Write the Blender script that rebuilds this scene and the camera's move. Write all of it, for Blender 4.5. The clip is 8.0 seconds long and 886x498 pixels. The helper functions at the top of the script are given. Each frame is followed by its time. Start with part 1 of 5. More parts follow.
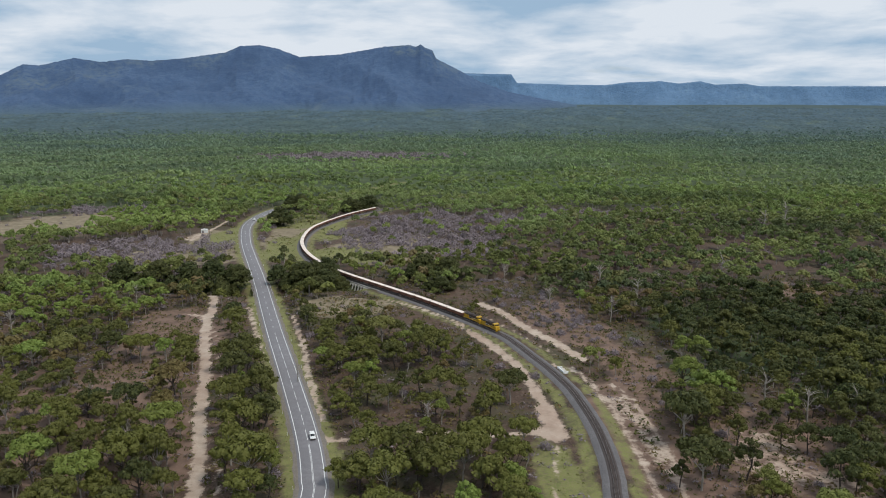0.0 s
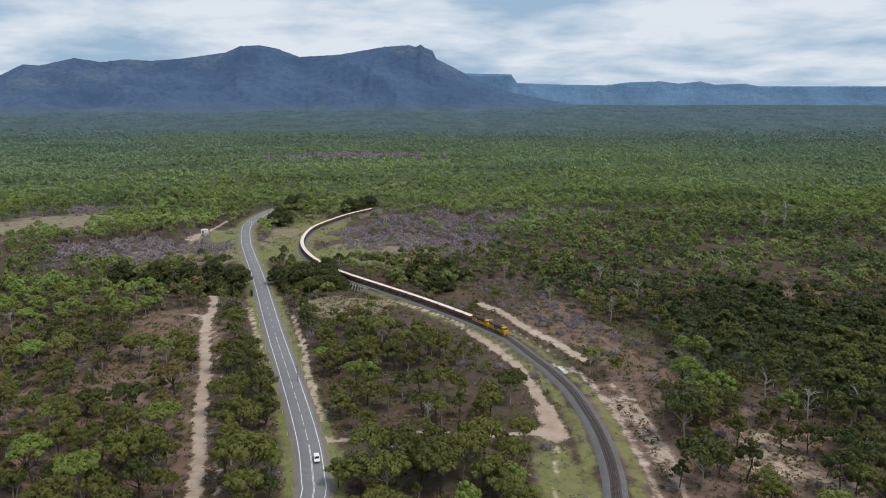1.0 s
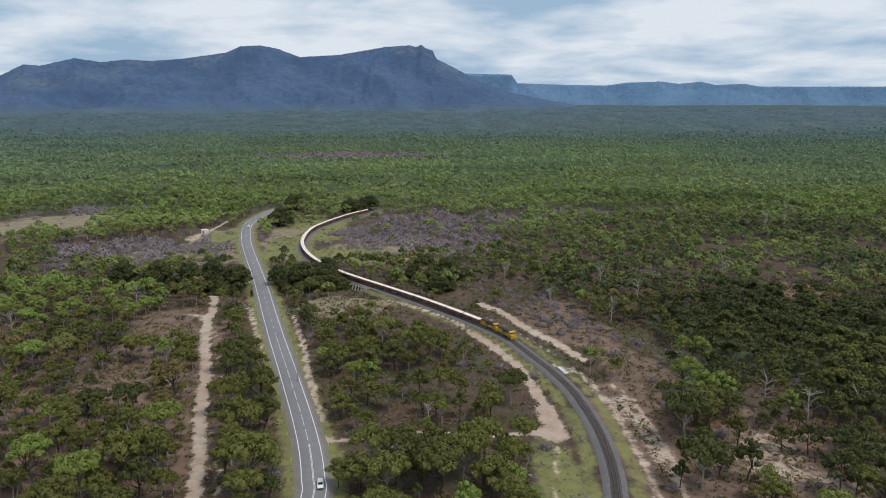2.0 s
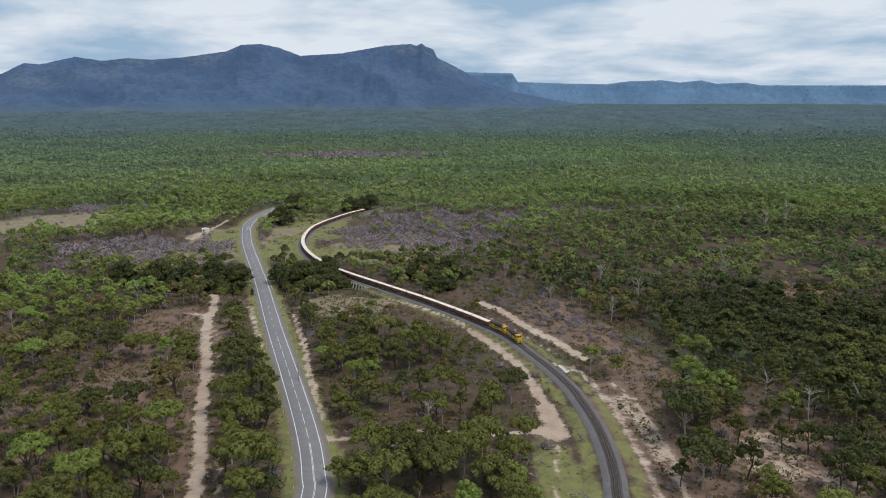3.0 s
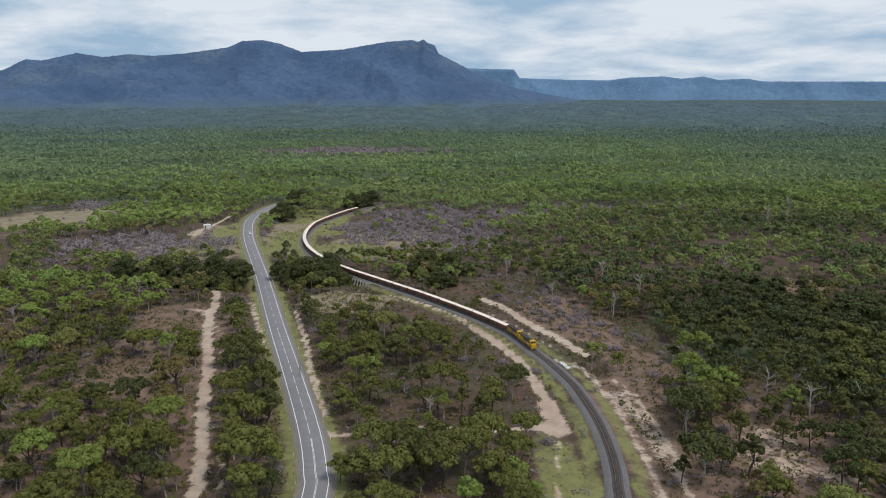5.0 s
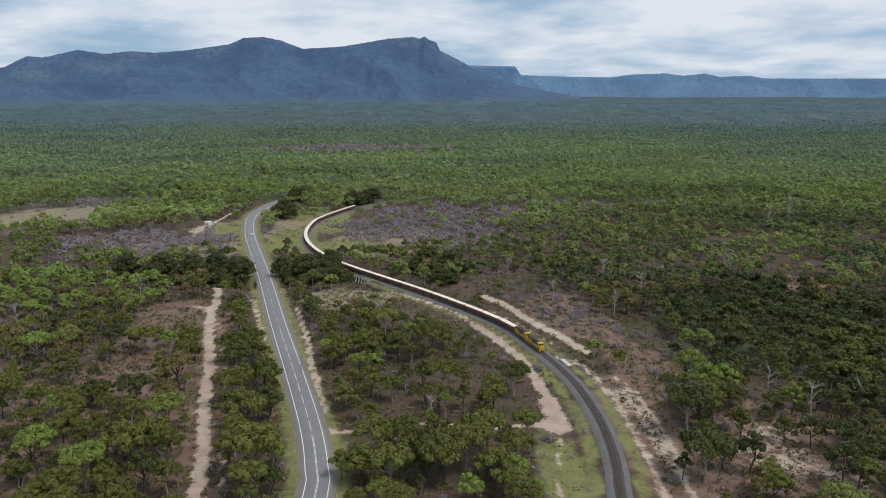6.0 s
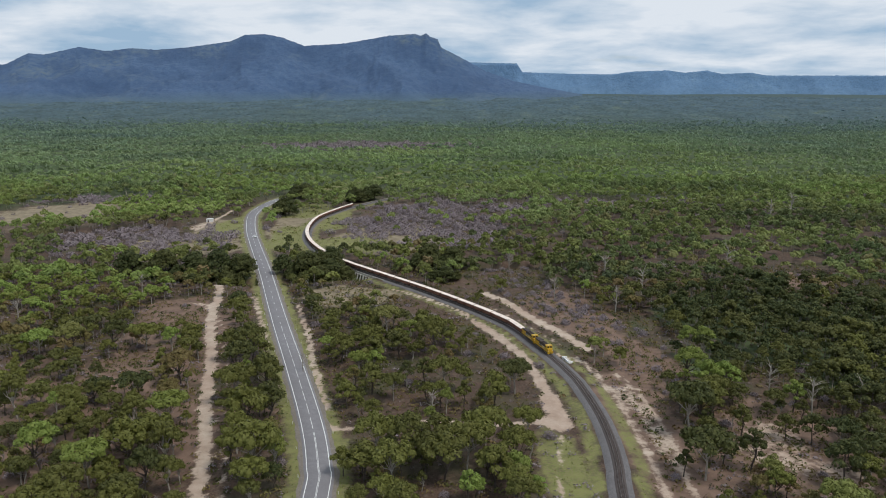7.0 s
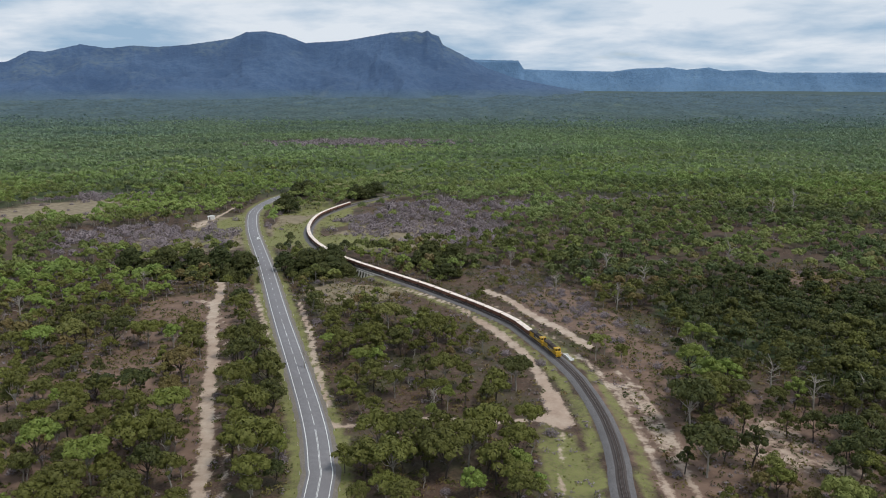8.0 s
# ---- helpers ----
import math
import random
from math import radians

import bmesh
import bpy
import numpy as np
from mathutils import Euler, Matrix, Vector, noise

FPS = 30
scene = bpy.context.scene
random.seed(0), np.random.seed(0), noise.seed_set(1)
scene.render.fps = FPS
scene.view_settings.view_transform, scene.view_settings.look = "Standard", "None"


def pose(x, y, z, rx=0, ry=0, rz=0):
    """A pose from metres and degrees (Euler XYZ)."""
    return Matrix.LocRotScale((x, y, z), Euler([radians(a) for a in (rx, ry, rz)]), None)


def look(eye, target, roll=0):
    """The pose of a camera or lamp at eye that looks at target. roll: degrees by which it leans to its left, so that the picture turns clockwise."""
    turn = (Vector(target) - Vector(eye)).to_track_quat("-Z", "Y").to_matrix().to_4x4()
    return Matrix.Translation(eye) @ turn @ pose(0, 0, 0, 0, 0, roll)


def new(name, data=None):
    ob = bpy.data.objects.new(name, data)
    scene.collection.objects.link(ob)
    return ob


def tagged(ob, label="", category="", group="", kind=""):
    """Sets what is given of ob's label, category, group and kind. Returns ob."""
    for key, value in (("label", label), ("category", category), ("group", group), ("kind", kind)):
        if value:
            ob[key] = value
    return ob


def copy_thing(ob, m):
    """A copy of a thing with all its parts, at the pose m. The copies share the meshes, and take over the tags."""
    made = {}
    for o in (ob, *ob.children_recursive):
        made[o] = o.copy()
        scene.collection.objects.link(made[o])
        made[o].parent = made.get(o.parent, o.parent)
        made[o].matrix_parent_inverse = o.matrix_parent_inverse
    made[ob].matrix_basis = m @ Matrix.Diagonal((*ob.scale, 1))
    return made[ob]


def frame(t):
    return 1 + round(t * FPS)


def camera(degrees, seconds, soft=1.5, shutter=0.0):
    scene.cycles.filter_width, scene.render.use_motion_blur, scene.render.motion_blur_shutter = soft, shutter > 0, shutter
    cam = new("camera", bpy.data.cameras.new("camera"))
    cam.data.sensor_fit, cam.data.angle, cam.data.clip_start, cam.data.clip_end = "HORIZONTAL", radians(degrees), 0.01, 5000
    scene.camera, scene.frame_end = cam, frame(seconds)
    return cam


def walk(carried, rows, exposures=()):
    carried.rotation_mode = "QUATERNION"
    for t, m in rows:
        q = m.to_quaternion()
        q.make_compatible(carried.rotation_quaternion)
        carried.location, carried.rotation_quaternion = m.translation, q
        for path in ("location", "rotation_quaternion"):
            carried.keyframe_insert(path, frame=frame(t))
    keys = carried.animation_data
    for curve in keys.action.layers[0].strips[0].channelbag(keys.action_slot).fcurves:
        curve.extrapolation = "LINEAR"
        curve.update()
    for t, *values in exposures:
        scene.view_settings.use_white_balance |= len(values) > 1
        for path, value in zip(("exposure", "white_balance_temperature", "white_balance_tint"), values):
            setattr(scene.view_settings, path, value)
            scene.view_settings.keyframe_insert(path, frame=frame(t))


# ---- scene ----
cam = camera(62, 8.0, soft=1.0)
EYE = (0.0, 0.0, 116.0)
PATH = [  # seconds, turn to the left, tilt below the horizon, lean
    (0.0, 0.000, 11.649, 0.0), (0.5, 0.000, 11.649, 0.0), (1.0, 0.000, 11.643, 0.0), (1.5, 0.008, 11.615, 0.005),
    (3.0, 0.062, 11.724, 0.02), (3.5, 0.083, 11.787, 0.02), (4.0, 0.108, 11.849, 0.02), (4.5, 0.140, 11.918, 0.02),
    (6.0, 0.280, 12.231, 0.02), (6.5, 0.330, 12.345, 0.02), (7.0, 0.385, 12.447, 0.02), (7.5, 0.438, 12.550, 0.01),
    (8.0, 0.495, 12.657, 0.0)]
walk(cam, [(t, pose(*EYE, 90 - tilt, 0, turn) @ pose(0, 0, 0, 0, 0, lean)) for t, turn, tilt, lean in PATH])
scene.view_settings.exposure = 0.0

# ---------------------------------------------------------------- light
SUN_UP, SUN_AZ = 58.0, 130.0
world = bpy.data.worlds.new("overcast_sky")
scene.world = world
world.use_nodes = True
wn, wl = world.node_tree.nodes, world.node_tree.links
wn.clear()


def wnode(kind, **values):
    nd = wn.new(kind)
    for key, value in values.items():
        nd.inputs[key].default_value = value
    return nd


w_out = wn.new("ShaderNodeOutputWorld")
sky = wn.new("ShaderNodeTexSky")
sky.sky_type, sky.sun_disc = "NISHITA", False
sky.sun_elevation, sky.sun_rotation = radians(SUN_UP), radians(SUN_AZ)
bg_sky = wnode("ShaderNodeBackground", Strength=0.10)
wl.new(sky.outputs[0], bg_sky.inputs["Color"])
tc = wn.new("ShaderNodeTexCoord")
sep = wn.new("ShaderNodeSeparateXYZ")
wl.new(tc.outputs["Generated"], sep.inputs[0])
lift = wn.new("ShaderNodeMath")
lift.operation = "ABSOLUTE"
wl.new(sep.outputs["Z"], lift.inputs[0])
lift2 = wn.new("ShaderNodeMath")
lift2.operation = "ADD"
wl.new(lift.outputs[0], lift2.inputs[0])
lift2.inputs[1].default_value = 0.17
flat = wn.new("ShaderNodeVectorMath")
flat.operation = "DIVIDE"
comb = wn.new("ShaderNodeCombineXYZ")
for axis in "XYZ":
    wl.new(lift2.outputs[0], comb.inputs[axis])
wl.new(tc.outputs["Generated"], flat.inputs[0])
wl.new(comb.outputs[0], flat.inputs[1])
shift = wn.new("ShaderNodeVectorMath")
shift.operation = "ADD"
wl.new(flat.outputs[0], shift.inputs[0])
shift.inputs[1].default_value = (3.1, 1.7, 0.0)
big = wnode("ShaderNodeTexNoise", Scale=0.55, Detail=8.0, Roughness=0.5, Distortion=0.1)
wl.new(shift.outputs[0], big.inputs["Vector"])
fine = wnode("ShaderNodeTexNoise", Scale=1.3, Detail=9.0, Roughness=0.55, Distortion=0.15)
wl.new(shift.outputs[0], fine.inputs["Vector"])
cover = wn.new("ShaderNodeValToRGB")
cover.color_ramp.elements[0].position, cover.color_ramp.elements[1].position = 0.16, 0.30
wl.new(big.outputs["Fac"], cover.inputs["Fac"])
tone = wn.new("ShaderNodeValToRGB")
tone.color_ramp.elements[0].position, tone.color_ramp.elements[1].position = 0.36, 0.60
tone.color_ramp.elements[0].color = (0.37, 0.53, 0.71, 1)
tone.color_ramp.elements[1].color = (0.80, 0.865, 0.945, 1)
wl.new(fine.outputs["Fac"], tone.inputs["Fac"])
bg_cloud = wnode("ShaderNodeBackground", Strength=0.90)
wl.new(tone.outputs["Color"], bg_cloud.inputs["Color"])
w_mix = wn.new("ShaderNodeMixShader")
wl.new(cover.outputs["Color"], w_mix.inputs[0])
wl.new(bg_sky.outputs[0], w_mix.inputs[1])
wl.new(bg_cloud.outputs[0], w_mix.inputs[2])
wl.new(w_mix.outputs[0], w_out.inputs["Surface"])

sun = new("sun", bpy.data.lights.new("sun", "SUN"))
sun.data.energy, sun.data.angle, sun.data.color = 2.2, radians(14), (1.0, 0.96, 0.9)
s_az = radians(SUN_AZ)
s_dir = Vector((math.sin(s_az) * math.cos(radians(SUN_UP)), math.cos(s_az) * math.cos(radians(SUN_UP)), math.sin(radians(SUN_UP))))
sun.matrix_world = look(s_dir * 300, (0, 0, 0))

# ---------------------------------------------------------------- materials


class Mat:
    """A small builder for one node material."""

    def __init__(self, name, rough=0.8, metal=0.0):
        self.m = bpy.data.materials.new(name)
        self.m.use_nodes = True
        self.n, self.l = self.m.node_tree.nodes, self.m.node_tree.links
        self.p = self.n["Principled BSDF"]
        self.p.inputs["Roughness"].default_value, self.p.inputs["Metallic"].default_value = rough, metal
        self.p.inputs["Specular IOR Level"].default_value = 0.3
        self.geo = self.n.new("ShaderNodeNewGeometry")

    def noise(self, scale, detail=4.0, rough=0.55, vector=None):
        t = self.n.new("ShaderNodeTexNoise")
        t.inputs["Scale"].default_value, t.inputs["Detail"].default_value, t.inputs["Roughness"].default_value = scale, detail, rough
        self.l.new(vector or self.geo.outputs["Position"], t.inputs["Vector"])
        return t.outputs["Fac"]

    def local(self):
        return self.n.new("ShaderNodeTexCoord").outputs["Object"]

    def attr(self, name):
        a = self.n.new("ShaderNodeAttribute")
        a.attribute_name = name
        return a.outputs["Fac"]

    def ramp(self, fac, stops):
        r = self.n.new("ShaderNodeValToRGB")
        e = r.color_ramp.elements
        while len(e) < len(stops):
            e.new(0.5)
        for el, (at, col) in zip(e, stops):
            el.position, el.color = at, (*col, 1) if len(col) == 3 else col
        self.l.new(fac, r.inputs["Fac"])
        return r.outputs["Color"]

    def grey(self, fac, a, b):
        return self.ramp(fac, [(a, (0, 0, 0)), (b, (1, 1, 1))])

    def mix(self, fac, a, b, how="MIX"):
        x = self.n.new("ShaderNodeMix")
        x.data_type, x.blend_type = "RGBA", how
        for sock, v in ((0, fac), (6, a), (7, b)):
            if isinstance(v, (int, float)):
                x.inputs[sock].default_value = v
            elif isinstance(v, tuple):
                x.inputs[sock].default_value = (*v, 1)
            else:
                self.l.new(v, x.inputs[sock])
        return x.outputs[2]

    def math(self, op, a, b):
        x = self.n.new("ShaderNodeMath")
        x.operation = op
        for i, v in enumerate((a, b)):
            if isinstance(v, (int, float)):
                x.inputs[i].default_value = v
            else:
                self.l.new(v, x.inputs[i])
        return x.outputs[0]

    def color(self, c):
        if isinstance(c, tuple):
            self.p.inputs["Base Color"].default_value = (*c, 1)
        else:
            self.l.new(c, self.p.inputs["Base Color"])
        return self

    def bump(self, fac, strength=0.4, dist=0.05):
        b = self.n.new("ShaderNodeBump")
        b.inputs["Strength"].default_value, b.inputs["Distance"].default_value = strength, dist
        self.l.new(fac, b.inputs["Height"])
        self.l.new(b.outputs[0], self.p.inputs["Normal"])
        return self


def plain(name, col, rough=0.6, metal=0.0, vary=0.25, scale=1.2, grime=None):
    """Paint, metal or concrete with two scales of wear."""
    k = Mat(name, rough, metal)
    v = k.local()
    big_n, small_n = k.noise(scale, 5, 0.6, v), k.noise(scale * 9, 3, 0.6, v)
    dark = tuple(c * (1 - vary) for c in col)
    lite = tuple(min(1, c * (1 + vary * 0.6)) for c in col)
    base = k.ramp(big_n, [(0.3, dark), (0.5, col), (0.72, lite)])
    base = k.mix(k.grey(small_n, 0.45, 0.75), base, grime or dark)
    return k.color(base).bump(small_n, 0.15, 0.02).m


FOLIAGE = [(0.0, (0.030, 0.048, 0.017)), (0.2, (0.060, 0.068, 0.022)), (0.4, (0.104, 0.108, 0.027)), (0.58, (0.148, 0.160, 0.038)),
           (0.74, (0.205, 0.290, 0.066)), (0.87, (0.165, 0.138, 0.052)), (1.0, (0.175, 0.112, 0.058))]


def foliage(name, tint_from_object, hazed=False, dense=False):
    """Leaves: a tint per tree, a grain per leaf, a slow drift over the land, and painted haze far off."""
    k = Mat(name, 0.62)
    if tint_from_object:
        info = k.n.new("ShaderNodeObjectInfo")
        sp = k.n.new("ShaderNodeSeparateColor")
        k.l.new(info.outputs["Color"], sp.inputs[0])
        tint = sp.outputs[0]
    else:
        tint = k.attr("tint")
    base = k.ramp(tint, FOLIAGE)
    leaf = k.grey(k.geo.outputs["Random Per Island"], 0.0, 1.0)
    base = k.mix(k.math("MULTIPLY", leaf, 0.18 if dense else 0.14 if hazed else 0.28), base, (0.215, 0.205, 0.058))
    land = k.grey(k.noise(0.012, 3), 0.35, 0.7)
    if hazed:
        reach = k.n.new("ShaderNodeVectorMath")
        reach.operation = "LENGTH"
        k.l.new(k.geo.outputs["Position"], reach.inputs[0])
        # leaf colour goes paler with distance, haze put into the base colour
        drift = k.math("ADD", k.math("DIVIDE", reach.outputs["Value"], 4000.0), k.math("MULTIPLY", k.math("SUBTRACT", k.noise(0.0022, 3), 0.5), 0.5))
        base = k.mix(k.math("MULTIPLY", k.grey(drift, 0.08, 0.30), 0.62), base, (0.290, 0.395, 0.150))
        stretch = k.n.new("ShaderNodeVectorMath")
        stretch.operation = "MULTIPLY"
        k.l.new(k.geo.outputs["Position"], stretch.inputs[0])
        stretch.inputs[1].default_value = (1.0, 2.0, 0.0)
        # bands of cloud shade and sunlight, painted into the leaf colour
        band_tone = k.noise(0.0034, 5, 0.62, stretch.outputs[0])
        base = k.mix(k.math("MULTIPLY", k.grey(band_tone, 0.50, 0.62), 0.55), base, (0.058, 0.080, 0.046))
        base = k.mix(k.math("MULTIPLY", k.ramp(band_tone, [(0.34, (1, 1, 1)), (0.46, (0, 0, 0))]), 0.55), base, (0.300, 0.345, 0.110))
        # the blue of distant air, painted onto the farthest leaves
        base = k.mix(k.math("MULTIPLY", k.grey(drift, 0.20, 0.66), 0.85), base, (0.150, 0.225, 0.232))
    base = k.mix(k.math("MULTIPLY", land, 0.35), base, k.mix(0.7, base, (0.62, 0.55, 0.4), "MULTIPLY"))
    k.color(base)
    k.p.inputs["Specular IOR Level"].default_value = 0.2
    tr = k.n.new("ShaderNodeBsdfTranslucent")
    k.l.new(base, tr.inputs["Color"])
    mx = k.n.new("ShaderNodeMixShader")
    mx.inputs[0].default_value = 0.2
    k.l.new(k.p.outputs[0], mx.inputs[1])
    k.l.new(tr.outputs[0], mx.inputs[2])
    k.l.new(mx.outputs[0], k.n["Material Output"].inputs["Surface"])
    return k.m


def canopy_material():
    """Closed far canopy: crowns, tree groups, and a drift from green to blue that paints in haze."""
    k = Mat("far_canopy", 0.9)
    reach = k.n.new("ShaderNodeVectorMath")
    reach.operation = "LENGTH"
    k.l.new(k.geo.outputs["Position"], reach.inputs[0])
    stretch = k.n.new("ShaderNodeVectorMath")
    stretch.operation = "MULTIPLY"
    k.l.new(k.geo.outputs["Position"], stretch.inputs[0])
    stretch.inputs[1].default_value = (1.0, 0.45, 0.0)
    crowns, band_tone, wide = k.noise(0.09, 3, 0.7, stretch.outputs[0]), k.noise(0.012, 5, 0.65, stretch.outputs[0]), k.noise(0.0025, 3)
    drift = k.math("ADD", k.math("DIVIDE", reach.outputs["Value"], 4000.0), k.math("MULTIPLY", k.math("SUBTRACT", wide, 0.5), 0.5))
    # haze painted in: green canopy turns blue with distance
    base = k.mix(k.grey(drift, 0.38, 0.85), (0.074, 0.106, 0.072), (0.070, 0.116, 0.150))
    base = k.mix(k.math("MULTIPLY", k.grey(band_tone, 0.45, 0.68), 0.75), base, (0.040, 0.064, 0.060))
    base = k.mix(k.math("MULTIPLY", k.ramp(band_tone, [(0.3, (1, 1, 1)), (0.45, (0, 0, 0))]), 0.5), base, (0.150, 0.182, 0.108))
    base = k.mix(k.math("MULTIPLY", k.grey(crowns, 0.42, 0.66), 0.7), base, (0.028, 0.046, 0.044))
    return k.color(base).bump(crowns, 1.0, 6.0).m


def twig_material():
    k = Mat("grey_twigs", 0.85)
    r = k.geo.outputs["Random Per Island"]
    return k.color(k.ramp(r, [(0.0, (0.188, 0.152, 0.160)), (0.5, (0.216, 0.178, 0.186)), (1.0, (0.246, 0.206, 0.212))])).m


def bark_material(name, lo, hi):
    k = Mat(name, 0.85)
    v = k.local()
    n1, n2 = k.noise(0.9, 4, 0.6, v), k.noise(7.0, 3, 0.6, v)
    return k.color(k.mix(k.grey(n2, 0.4, 0.7), k.ramp(n1, [(0.3, lo), (0.7, hi)]), lo)).bump(n2, 0.5, 0.05).m


def ground_material():
    k = Mat("bush_ground", 0.92)
    n_big, n_mid, n_fine = k.noise(0.018, 4), k.noise(0.16, 5, 0.62), k.noise(1.6, 4, 0.65)
    n_fray = k.noise(0.55, 5, 0.7)
    litter = k.ramp(n_mid, [(0.28, (0.034, 0.024, 0.017)), (0.5, (0.072, 0.043, 0.031)), (0.74, (0.124, 0.075, 0.053))])
    litter = k.mix(k.grey(n_big, 0.4, 0.65), litter, k.mix(0.55, litter, (0.130, 0.078, 0.054)))
    litter = k.mix(k.grey(n_fine, 0.48, 0.68), litter, (0.026, 0.021, 0.015))
    litter = k.mix(k.math("MULTIPLY", k.ramp(n_fray, [(0.34, (1, 1, 1)), (0.5, (0, 0, 0))]), 0.6), litter, (0.160, 0.126, 0.090))
    litter = k.mix(k.math("MULTIPLY", k.grey(k.noise(0.045, 4, 0.6), 0.48, 0.66), 0.65), litter, (0.062, 0.066, 0.032))
    col = litter

    def over(name, colour, soft=0.22, ns=n_mid):
        nonlocal col
        edge = k.math("ADD", k.attr(name), k.math("MULTIPLY", k.math("SUBTRACT", ns, 0.5), 1.0))
        edge = k.math("ADD", edge, k.math("MULTIPLY", k.math("SUBTRACT", n_fray, 0.5), 1.1))
        col = k.mix(k.grey(edge, 0.5 - soft, 0.5 + soft), col, colour)

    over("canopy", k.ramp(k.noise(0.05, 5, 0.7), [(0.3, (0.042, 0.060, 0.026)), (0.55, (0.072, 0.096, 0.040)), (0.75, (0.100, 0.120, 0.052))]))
    # blue haze painted over the distant ground
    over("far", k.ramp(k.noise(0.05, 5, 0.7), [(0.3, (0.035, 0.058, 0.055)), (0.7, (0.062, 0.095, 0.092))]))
    over("dry", k.ramp(n_mid, [(0.3, (0.140, 0.113, 0.072)), (0.7, (0.285, 0.230, 0.153))]))
    over("red", k.ramp(n_mid, [(0.3, (0.108, 0.070, 0.051)), (0.7, (0.212, 0.138, 0.102))]))
    over("grass", k.mix(k.grey(n_fine, 0.35, 0.7), k.ramp(n_mid, [(0.3, (0.105, 0.128, 0.034)), (0.7, (0.200, 0.220, 0.062))]), (0.195, 0.162, 0.082)))
    sand = k.ramp(n_mid, [(0.25, (0.27, 0.20, 0.15)), (0.5, (0.41, 0.325, 0.255)), (0.78, (0.53, 0.44, 0.355))])
    sand = k.mix(k.grey(n_fine, 0.55, 0.75), sand, (0.34, 0.26, 0.19))
    sand = k.mix(k.math("MULTIPLY", k.grey(k.noise(0.022, 3), 0.42, 0.6), 0.45), sand, k.mix(k.grey(n_fray, 0.35, 0.65), (0.40, 0.275, 0.205), (0.27, 0.175, 0.13)))
    over("sand", sand, 0.12)
    return k.color(col).bump(n_fine, 0.6, 0.15).m


def asphalt_material():
    k = Mat("asphalt", 0.85)
    a, b, c = k.noise(0.05, 4), k.noise(0.5, 5, 0.65), k.noise(14.0, 2)
    base = k.ramp(b, [(0.3, (0.172, 0.164, 0.173)), (0.7, (0.242, 0.232, 0.240))])
    base = k.mix(k.grey(a, 0.4, 0.7), base, (0.190, 0.180, 0.187))
    return k.color(k.mix(k.grey(c, 0.5, 0.8), base, (0.12, 0.12, 0.125))).bump(c, 0.3, 0.01).m


def gravel_material(name, lo, hi):
    k = Mat(name, 0.9)
    a, b, c = k.noise(0.12, 4), k.noise(1.1, 5, 0.7), k.noise(9.0, 3, 0.7)
    base = k.ramp(b, [(0.28, lo), (0.72, hi)])
    base = k.mix(k.grey(a, 0.42, 0.7), base, tuple((p + q) * 0.42 for p, q in zip(lo, hi)))
    return k.color(k.mix(k.grey(c, 0.48, 0.72), base, tuple(p * 0.6 for p in lo))).bump(c, 0.8, 0.06).m


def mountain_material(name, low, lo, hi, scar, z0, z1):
    """Forested slopes in painted blue haze: paler on the apron, dark forest above, thin pale scars."""
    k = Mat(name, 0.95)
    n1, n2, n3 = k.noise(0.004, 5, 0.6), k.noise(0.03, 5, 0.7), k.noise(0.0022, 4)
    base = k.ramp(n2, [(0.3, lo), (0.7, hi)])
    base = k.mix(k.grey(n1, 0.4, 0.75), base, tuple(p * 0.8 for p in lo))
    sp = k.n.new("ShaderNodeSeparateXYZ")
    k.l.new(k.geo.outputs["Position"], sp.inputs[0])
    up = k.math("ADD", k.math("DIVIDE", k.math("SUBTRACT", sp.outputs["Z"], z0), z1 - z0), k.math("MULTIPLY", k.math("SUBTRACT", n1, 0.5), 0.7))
    # low slopes blend to a paler tone, haze painted by height
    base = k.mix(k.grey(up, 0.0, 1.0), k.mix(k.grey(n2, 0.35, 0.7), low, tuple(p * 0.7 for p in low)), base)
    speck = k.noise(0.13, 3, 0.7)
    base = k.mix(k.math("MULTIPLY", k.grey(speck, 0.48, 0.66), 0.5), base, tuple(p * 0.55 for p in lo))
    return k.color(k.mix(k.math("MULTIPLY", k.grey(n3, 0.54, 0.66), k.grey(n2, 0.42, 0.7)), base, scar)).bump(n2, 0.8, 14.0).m



